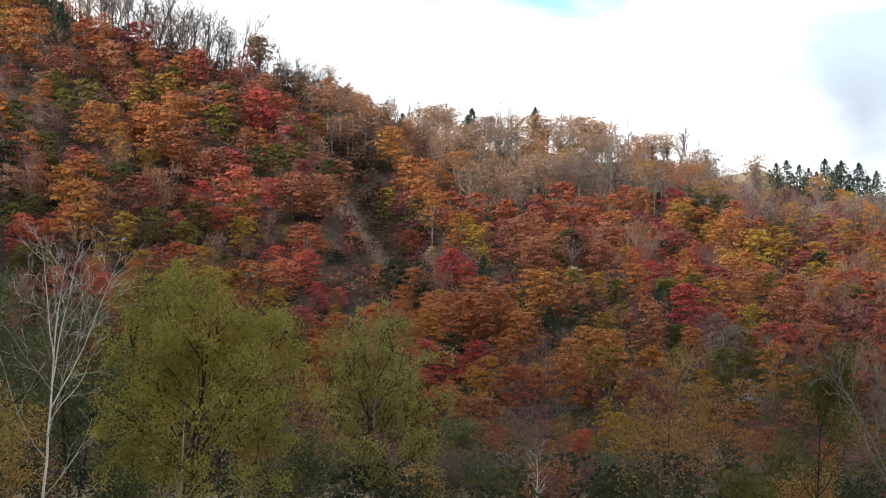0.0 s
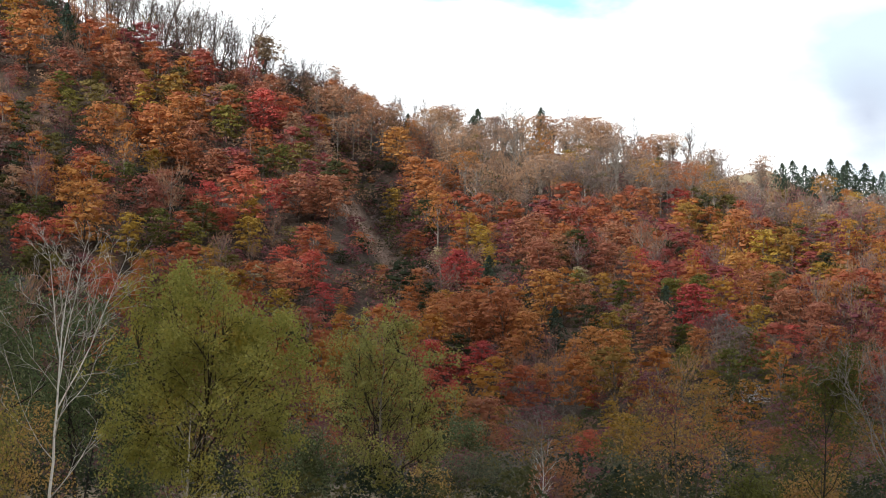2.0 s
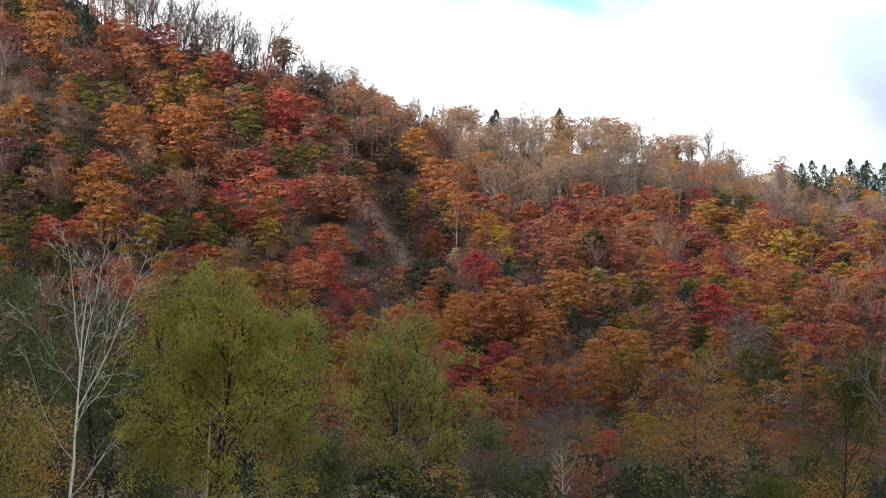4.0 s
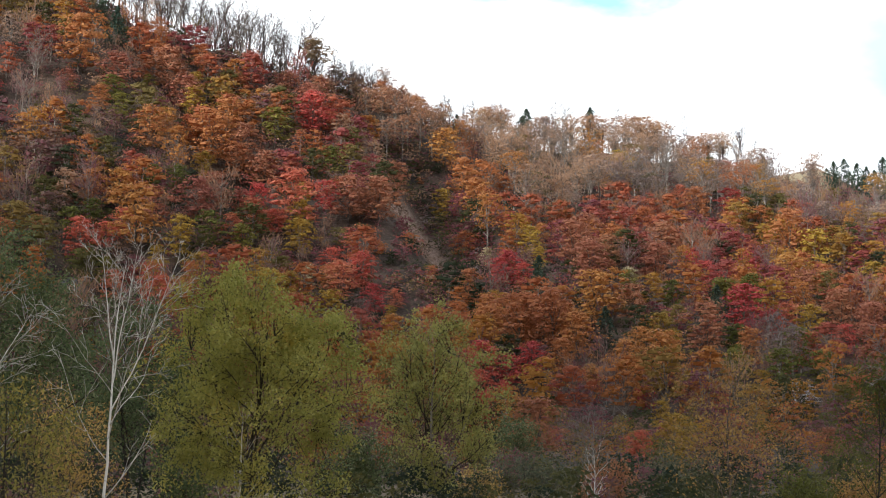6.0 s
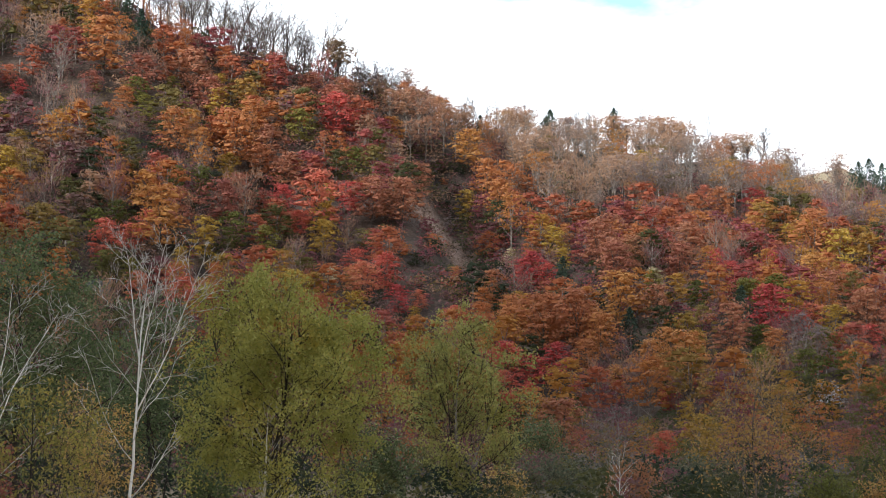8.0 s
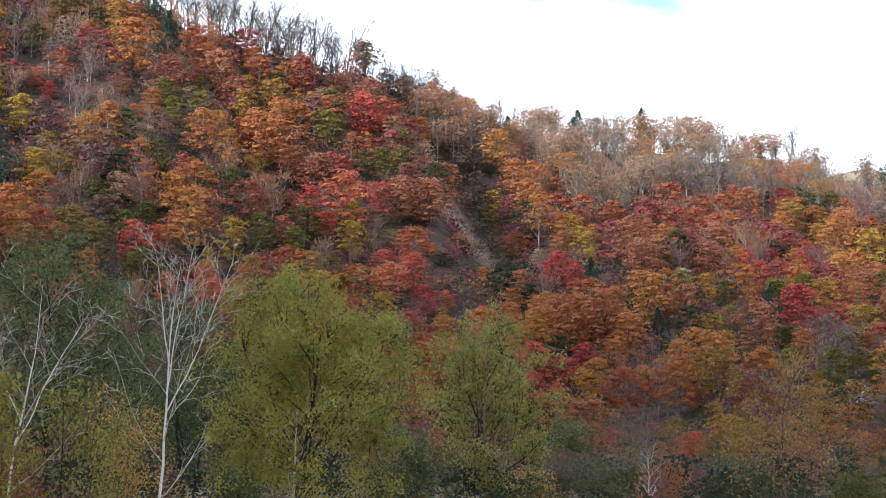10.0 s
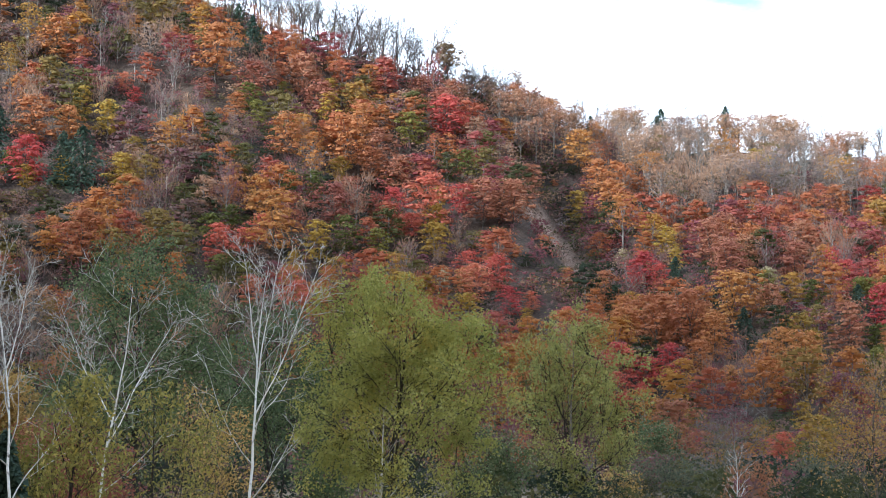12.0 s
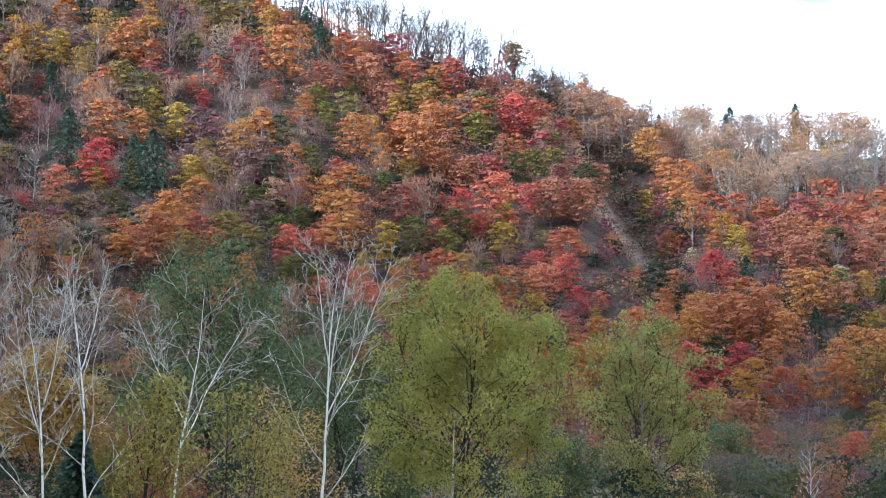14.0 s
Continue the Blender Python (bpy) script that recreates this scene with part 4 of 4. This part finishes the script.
stand("pale_leaved_tree", PALE_TREES, M_PALE, M_CREAM, "small tree with pale cream-yellow leaves", "pale trees on the slope", golden, 5.0)
stand("spruce_tree", SPRUCES, M_DARK, M_NEEDLE, "dark green spruce standing among autumn maples", "spruces on the slope", spruce, 8.0)
stand("fir_tree", RIDGE_FIRS, M_DARK, M_NEEDLE, "dark fir rising above the ridge line", "firs on the ridge", old_fir, 8.0)
stand("crest_tree", RUST_CREST, M_TRUNK, M_TAWNY, "slender tree with a spreading tawny-brown crown on the ridge", "tawny trees on the ridge", crest_tree, 6.0)
stand("spur_tree", SPUR_TREES, M_PALE, M_RUSTY, "tall slender tree with thin rust-brown leaves on the spur", "thin-leaved trees on the spur", thin_tree, 8.0)
stand("oak_tree", [LONE_TREE], M_TRUNK, M_BRONZE, "round-headed tree with thin bronze-green leaves alone on the ridge", "", round_head, 6.0)


def ridge_bare_trees():
    """Leafless trees standing close together along the skyline."""
    rng = np.random.default_rng(23)
    kinds = []
    spots = [(-66 + 0.54 * k + rng.uniform(-0.6, 0.6), None, rng.uniform(5.2, 8.8)) for k in range(86)] + [(x, y, h * 1.15) for x, y, h in GREY_CREST]
    for k, (x, y, h) in enumerate(spots):
        if y is None:
            h *= 0.8 if x > -33 else 1.25
            y = float(np.interp(x, RIDGE_X, RIDGE_Y)) + rng.uniform(-5, 2)
        turn = rng.uniform(0, 6.28)
        if k < 6:
            segs = np.array(bare_tree(rng, 10.0, 0.15, RIDGE_BARE, 0.05)[0])
            t = new("bare_tree")
            tagged(t, "leafless grey tree standing on the ridge line", "tree", "bare trees on the ridge")
            stem = segs[:, 8] == 0
            part("trunk", mesh_of("ridge_trunk", *tubes(segs[stem], 5), True), M_TWIG, t)
            part("crown", mesh_of("ridge_crown", *tubes(segs[~stem], 3), True), M_TWIG, t)
            t.matrix_basis = place(x, y, h / 10.0, turn)
            kinds.append(t)
        else:
            c = kinds[k % 6]
            copy_thing(c, place(x, y, h / 10.0 / c.scale[0], turn))


RIDGE_BARE = [(7, 11, 34, 0.40, 0.05, 0.03, 0.32), (4, 5, 36, 0.5, 0.12, 0.07, 0.2), (2, 3, 36, 0.55, 0.16, 0.05, 0.2), (1, 0, 30, 0.5, 0.2, 0.03, 0.2)]
ridge_bare_trees()
build_woods()
build_undergrowth()

# ---- trees and bushes along the valley floor ----
SPEC_WILLOW = [(7, 9, 44, 0.5, 0.05, 0.05, 0.18), (6, 7, 42, 0.45, 0.12, 0.07, 0.22), (4, 4, 42, 0.5, 0.18, 0.0, 0.2), (2, 0, 40, 0.5, 0.2, -0.06, 0.2)]
SPEC_ALDER = [(7, 14, 52, 0.42, 0.05, 0.03, 0.22), (5, 7, 45, 0.45, 0.14, 0.04, 0.2), (4, 4, 45, 0.5, 0.2, 0.0, 0.2), (2, 0, 40, 0.5, 0.2, 0.0, 0.2)]
SPEC_BIRCH = [(12, 10, 44, 0.40, 0.05, 0.02, 0.20), (7, 4, 38, 0.48, 0.10, 0.06, 0.15), (4, 4, 36, 0.50, 0.14, 0.05, 0.2), (2, 0, 34, 0.5, 0.16, 0.03, 0.2)]
SPEC_SPARSE = [(7, 13, 40, 0.42, 0.06, 0.05, 0.25), (5, 6, 40, 0.48, 0.14, 0.07, 0.2), (4, 4, 40, 0.5, 0.2, 0.04, 0.2), (2, 0, 40, 0.5, 0.2, 0.0, 0.2)]
SPEC_BUSH = [(4, 8, 50, 0.6, 0.1, 0.06, 0.05), (4, 5, 45, 0.5, 0.16, 0.04, 0.15), (3, 3, 45, 0.5, 0.2, 0.0, 0.2), (2, 0, 40, 0.5, 0.2, 0.0, 0.2)]


def valley_tree(name, label, x, y, h, w, seed, spec, m_bark, m_leaf, stems=((0.0, 0.0, 0.0),), girth=0.014, leaves=0, size=0.14, slim=0.4, cloud=0.22, droop=0.5, group="", category="tree", thin=0.5, m_limb=None, least=0.006, dome=0.0, lobes=30):
    """A tree grown limb by limb. stems: where each main stem starts (part of the height) and how it leans to x and y."""
    rng = np.random.default_rng(seed)
    segs, tips, ids = [], [], [0]
    for k, (start, lx, ly) in enumerate(stems):
        base = (lx * 0.2 + 0.12 * k, ly * 0.2, -0.4)
        if start:
            stem = next(q for q in segs if q[5] >= h * start)
            base = stem[3:6]
        grow(rng, base, (lx, ly, 1), (h * (0.86 - start)) * (1 if k == 0 else rng.uniform(0.8, 1.0)), girth * h * (1 if k == 0 else 0.45), 0, spec, segs, tips, thin, 0, ids, least)
    segs, tips = np.array(segs), np.array(tips)
    reach = np.percentile(np.hypot(tips[:, 0], tips[:, 1]), 93)
    grown = np.percentile(tips[:, 2], 99.3)
    fit = np.array([0.5 * w / reach, 0.5 * w / reach, h / grown])
    for c in (0, 3):
        segs[:, c:c + 3] *= fit
    tips[:, :3] *= fit
    if dome:
        # draw the limbs into a full rounded crown, widest at the part dome of its height
        zs = np.linspace(0, h, 15)
        far = np.hypot(tips[:, 0], tips[:, 1])
        has = np.array([np.percentile(far[np.abs(tips[:, 2] - z) < h / 9], 88) if (np.abs(tips[:, 2] - z) < h / 9).sum() > 12 else w * 0.2 for z in zs])
        want = 0.5 * w * np.sqrt(np.clip(1 - ((zs - dome * h) / (h * (1.03 - dome))) ** 2, 0.03, 1))
        pull = np.clip(want / has, 0.5, 2.2)
        for arr, c in ((segs, 0), (segs, 3), (tips, 0)):
            arr[:, c:c + 2] *= np.interp(arr[:, c + 2], zs, pull)[:, None]
        # leafy twigs out to the whole of the crown's surface
        lobe = rng.integers(0, lobes, 420)
        a = (2.4 * np.arange(lobes) + rng.uniform(-0.5, 0.5, lobes))[lobe] + rng.normal(0, 0.24, 420)
        u = np.clip(rng.permutation(np.linspace(0.2, 0.97, lobes))[lobe] + rng.normal(0, 0.045, 420), 0.14, 1.0)
        r = np.interp(u * h, zs, want) * rng.uniform(0.72, 1.12, lobes)[lobe] * rng.uniform(0.5, 1.0, 420)
        goal = np.stack([r * np.cos(a), r * np.sin(a), u * h * rng.uniform(0.93, 1.0, 420)], 1)
        limbs = segs[(segs[:, 8] > 0) & (segs[:, 7] > 0.008)]
        more, ends = [], []
        for g in goal:
            d = np.linalg.norm((limbs[:, 3:6] - g) * np.array([1, 1, 0.8]) + np.array([0, 0, 0.5]), axis=1)
            q = limbs[int(np.argmin(d))]
            mid = q[3:6] * 0.5 + g * 0.5 + rng.normal(0, 0.12, 3) + np.array([0, 0, 0.1])
            more += [(*q[3:6], *mid, 0.014, 0.010, 2, q[9]), (*mid, *g, 0.010, 0.005, 2, q[9])]
            ends += [(*(mid + (g - mid) * f), *unit(g - mid)) for f in (0.3, 0.65, 1.0, 1.0, 1.0)]
        segs, tips = np.concatenate([segs, np.array(more)]), np.concatenate([tips, np.array(ends)])
    e = new(name)
    e.empty_display_size = 0.5
    tagged(e, label, category, group)
    main = segs[:, 8] == 0
    part("trunk", mesh_of("trunk", *tubes(segs[main], 8), True), m_bark, e)
    for k in range(1, ids[0] + 1):
        mine = (segs[:, 9] == k) & ~main
        thick = mine & (segs[:, 8] == 1)
        if thick.any():
            limb = part("limb", mesh_of("limb", *tubes(segs[thick], 5), True), m_limb or m_bark, e)
            if (mine & ~thick).any():
                tagged(part("twig_spray", mesh_of("twig_spray", *tubes(segs[mine & ~thick], 3), True), m_limb or m_bark, limb), kind="stuff")
    if leaves:
        share = rng.exponential(1, len(tips)) ** (1.4 if dome else 1.0) + 0.25
        i = rng.choice(len(tips), leaves, p=share / share.sum())
        P = tips[i, :3] + rng.normal(0, cloud, (leaves, 3)) + np.array([0, 0, -cloud * 0.4])
        P = P[P[:, 2] > 0.2]
        V, F = sprays(rng, P, size, 0.3, slim, droop)
        part("crown", mesh_of("crown", V, F), m_leaf, e)
    e.matrix_basis = place(x, y)
    return e


valley_tree("willow_tree", "tall willow with a broad olive-green crown and dark trunk", -9.9, 67.3, 10.7, 8.9, 3, SPEC_WILLOW, M_DARK, M_WILLOW,
            ((0, 0.0, 0), (0.1, -0.42, 0.1), (0.12, 0.42, 0.0), (0.1, 0.1, -0.4), (0.16, -0.1, 0.4)), 0.013, 52000, 0.118, 0.62, 0.21, 0.9, dome=0.42, lobes=40)
valley_tree("willow_tree", "lighter willow with thin yellow-green crown and bare lower stems", -2.9, 82.0, 10.1, 6.8, 8, SPEC_WILLOW, M_PALE, M_LIME,
            ((0, 0.05, 0), (0.06, -0.34, 0.05), (0.08, 0.4, 0.0), (0.1, 0.0, 0.35)), 0.011, 19000, 0.14, 0.55, 0.17, 0.8, dome=0.52, lobes=17, m_limb=M_DARK)
valley_tree("alder_tree", "dark green alder with glossy leaves behind white birches", -22.3, 74.8, 13.0, 8.6, 5, SPEC_ALDER, M_DARK, M_ALDER,
            ((0, 0.0, 0), (0, 0.1, 0.05), (0, -0.1, 0)), 0.011, 24000, 0.14, 0.65, 0.30, 0.1)
valley_tree("alder_tree", "green alder with a loose crown behind a bare birch", -17.9, 83.2, 10.6, 7.0, 15, SPEC_ALDER, M_DARK, M_ALDER,
            ((0, 0.0, 0), (0, 0.12, 0.05)), 0.011, 16000, 0.14, 0.65, 0.30, 0.1)
BIRCH_GROUP = "white birches without leaves"
valley_tree("birch_tree", "leafless white birch with several upright stems", -11.35, 48.7, 9.6, 4.6, 21, SPEC_BIRCH, M_BIRCH, None,
            ((0, -0.03, 0), (0.44, 0.16, 0.0), (0.50, -0.20, 0.1), (0.34, 0.75, -0.1)), 0.0058, group=BIRCH_GROUP, thin=0.46, m_limb=M_LIMB, least=0.009)
valley_tree("birch_tree", "leafless pale birch with a straight grey trunk", -17.5, 47.0, 9.3, 4.2, 22, SPEC_BIRCH, M_BIRCH, None,
            ((0, -0.07, 0), (0.46, 0.35, 0.0), (0.56, -0.25, 0.1)), 0.0062, group=BIRCH_GROUP, thin=0.46, m_limb=M_LIMB, least=0.009)
valley_tree("birch_tree", "leafless birch forking low into two slim stems", -17.5, 43.7, 7.9, 3.8, 23, SPEC_BIRCH, M_BIRCH, None,
            ((0, -0.12, 0), (0.40, 0.25, 0.0), (0.36, -0.45, 0)), 0.006, group=BIRCH_GROUP, thin=0.46, m_limb=M_LIMB, least=0.009)
valley_tree("birch_tree", "leafless birch with slender curved limbs", -17.9, 39.6, 7.4, 3.4, 24, SPEC_BIRCH, M_BIRCH, None,
            ((0, -0.05, 0), (0.3, 0.2, 0.0)), 0.006, group=BIRCH_GROUP, thin=0.46, m_limb=M_LIMB, least=0.009)
valley_tree("birch_tree", "leafless birch with crooked bright white limbs", -17.1, 53.4, 9.6, 5.4, 25, SPEC_BIRCH, M_BIRCH, None,
            ((0, 0.0, 0), (0.38, -0.45, 0.0), (0.3, 0.5, 0.1)), 0.0058, group=BIRCH_GROUP, thin=0.46, m_limb=M_LIMB, least=0.009)
valley_tree("birch_tree", "slim white birch stem standing beside a willow trunk", -10.0, 66.2, 5.6, 2.2, 26, SPEC_BIRCH, M_BIRCH, None,
            ((0, 0.0, 0),), 0.017, group=BIRCH_GROUP, thin=0.4, m_limb=M_LIMB, least=0.008)
valley_tree("willow_bush", "small olive-yellow willow thicket at the birches' feet", -12.8, 44.3, 4.6, 3.6, 31, SPEC_BUSH, M_DARK, M_SALLOW,
            ((0, 0.0, 0), (0, 0.25, 0.1), (0, -0.25, 0)), 0.012, 3400, 0.13, 0.4, 0.2, 0.5, category="bush")
valley_tree("willow_bush", "small upright willow with yellow-green tips", -14.7, 42.7, 4.7, 1.7, 32, SPEC_BUSH, M_DARK, M_SALLOW,
            ((0, 0.0, 0), (0, 0.1, 0.1)), 0.012, 2600, 0.15, 0.4, 0.18, 0.5, category="bush")
valley_tree("golden_bush", "golden-leaved shrub with thinning leaves", -15.0, 58.2, 5.4, 3.0, 33, SPEC_BUSH, M_TRUNK, M_AMBER,
            ((0, 0.0, 0), (0, 0.2, 0.1), (0, -0.2, 0)), 0.012, 3600, 0.105, 0.55, 0.2, 0.2, category="bush")
valley_tree("golden_tree", "amber-leaved tree behind bare birches", -35.8, 88.1, 8.4, 5.6, 34, SPEC_ALDER, M_TRUNK, M_AMBER,
            ((0, 0.0, 0), (0, 0.15, 0.1)), 0.011, 9000, 0.26, 0.7, 0.3, 0.1)
valley_tree("brown_leaved_tree", "thin tree with sparse brownish-gold withered leaves", 10.2, 74.3, 7.8, 5.8, 41, SPEC_SPARSE, M_TRUNK, M_TAN,
            ((0, 0.0, 0), (0, 0.15, 0.1), (0, -0.15, 0)), 0.009, 2600, 0.13, 0.6, 0.2, 0.2)
valley_tree("dark_stemmed_tree", "slim tree with dark trunk and few olive leaves", 13.6, 62.5, 7.4, 3.8, 42, SPEC_SPARSE, M_DARK, M_OLIVE,
            ((0, 0.0, 0), (0.45, 0.3, 0.1)), 0.008, 5200, 0.12, 0.5, 0.24, 0.2)
valley_tree("bare_tree", "leafless grey tree with arching tangled branches", 15.6, 58.0, 7.9, 5.4, 43, SPEC_SPARSE, M_GREYLIMB, None,
            ((0, -0.1, 0), (0.2, -0.6, 0.1), (0.25, 0.4, 0)), 0.011, thin=0.58, least=0.011)
valley_tree("bare_tree", "leafless mauve-grey tree with a haze of fine twigs", 4.55, 87.9, 6.4, 3.8, 44, SPEC_SPARSE, M_GREYLIMB, None,
            ((0, 0.0, 0), (0, 0.12, 0.1), (0, -0.14, 0)), 0.008)
valley_tree("dead_snag", "small bleached dead tree with stub branches", 4.5, 79.9, 4.0, 1.5, 45, SPEC_SPARSE[:3], M_BIRCH, None, ((0, 0.0, 0),), 0.012)
valley_tree("bare_tree", "small pale leafless tree with a rounded head", 31.0, 175.0, 3.6, 4.6, 46, SPEC_SPARSE, M_BIRCH, None, ((0, 0.0, 0), (0, 0.2, 0.1), (0, -0.2, 0)), 0.011)
for k, (bx, by, bh, bw, mat, text) in enumerate([
        (1.9, 95.0, 2.7, 5.0, M_GREYLEAF, "rounded grey-green sallow bush"),
        (9.6, 94.5, 2.7, 5.4, M_GREYLEAF, "rounded grey-green sallow bush"),
        (13.9, 78.8, 3.0, 3.4, M_OLIVE, "dense dark green bush"),
        (1.0, 112.0, 3.9, 3.8, M_ALDER, "dense dark green bush"),
        (-1.2, 93.0, 1.8, 2.6, M_AMBER, "low golden bush under a willow"),
        (5.6, 84.0, 2.8, 2.6, M_RUSSET, "low bush with withered brown leaves"),
        (17.8, 82.0, 2.8, 4.2, M_TAN, "low bush with withered brown leaves"),
        (-7.2, 84.0, 4.4, 3.6, M_ALDER, "dense dark green bush"),
        (-13.6, 72.0, 3.2, 3.4, M_ALDER, "dense dark green bush"),
        (-19.6, 60.0, 3.6, 3.4, M_RUSSET, "low bush with withered brown leaves"),
        (-25.5, 70.0, 4.2, 4.6, M_OLIVE, "olive-leaved thicket of small shrubs"),
        (-30.0, 84.0, 4.6, 5.0, M_RUSSET, "low bush with withered brown leaves")]):
    valley_tree("bush", text, bx, by, bh, bw, 60 + k, SPEC_BUSH, M_DARK, mat, ((0, 0.0, 0), (0, 0.3, 0.1), (0, -0.3, 0)), 0.012,
                int(650 * bw * bh / 2), 0.14, 0.6, 0.26, 0.2, group=text + " group", category="bush")


def young_spruce():
    rng = np.random.default_rng(77)
    trunk, leaf = conifer(rng, 3.8, 3.4, 2400, 0.34, 0.6)
    t = tree_thing("spruce_tree", trunk, leaf, M_DARK, M_NEEDLE, "young dark spruce beneath bare birches", "tree")
    t.matrix_basis = place(-21.5, 56.2)


def boulder():
    bm = bmesh.new()
    bmesh.ops.create_icosphere(bm, subdivisions=4, radius=1.0)
    for v in bm.verts:
        n = noise.noise(v.co * 1.4) * 0.35 + noise.noise(v.co * 4.0) * 0.10
        v.co = Vector((v.co.x * 1.7, v.co.y * 1.3, v.co.z * 1.5)) * (1 + n)
    me = bpy.data.meshes.new("boulder")
    bm.to_mesh(me)
    bm.free()
    m, nt, b = shader("grey_rock", 0.9)
    n = noise_node(nt, 2.5, 8)
    nt.links.new(ramp_node(nt, n, [(0.35, (0.035, 0.035, 0.034)), (0.6, (0.17, 0.165, 0.16))]), b.inputs["Base Color"])
    ob = part("boulder", me, m)
    tagged(ob, "pale grey boulder jutting from the wooded slope", "rock")
    ob.matrix_basis = place(-48.6, 191.4, 1.0, 0.4, -0.5)


young_spruce()
boulder()
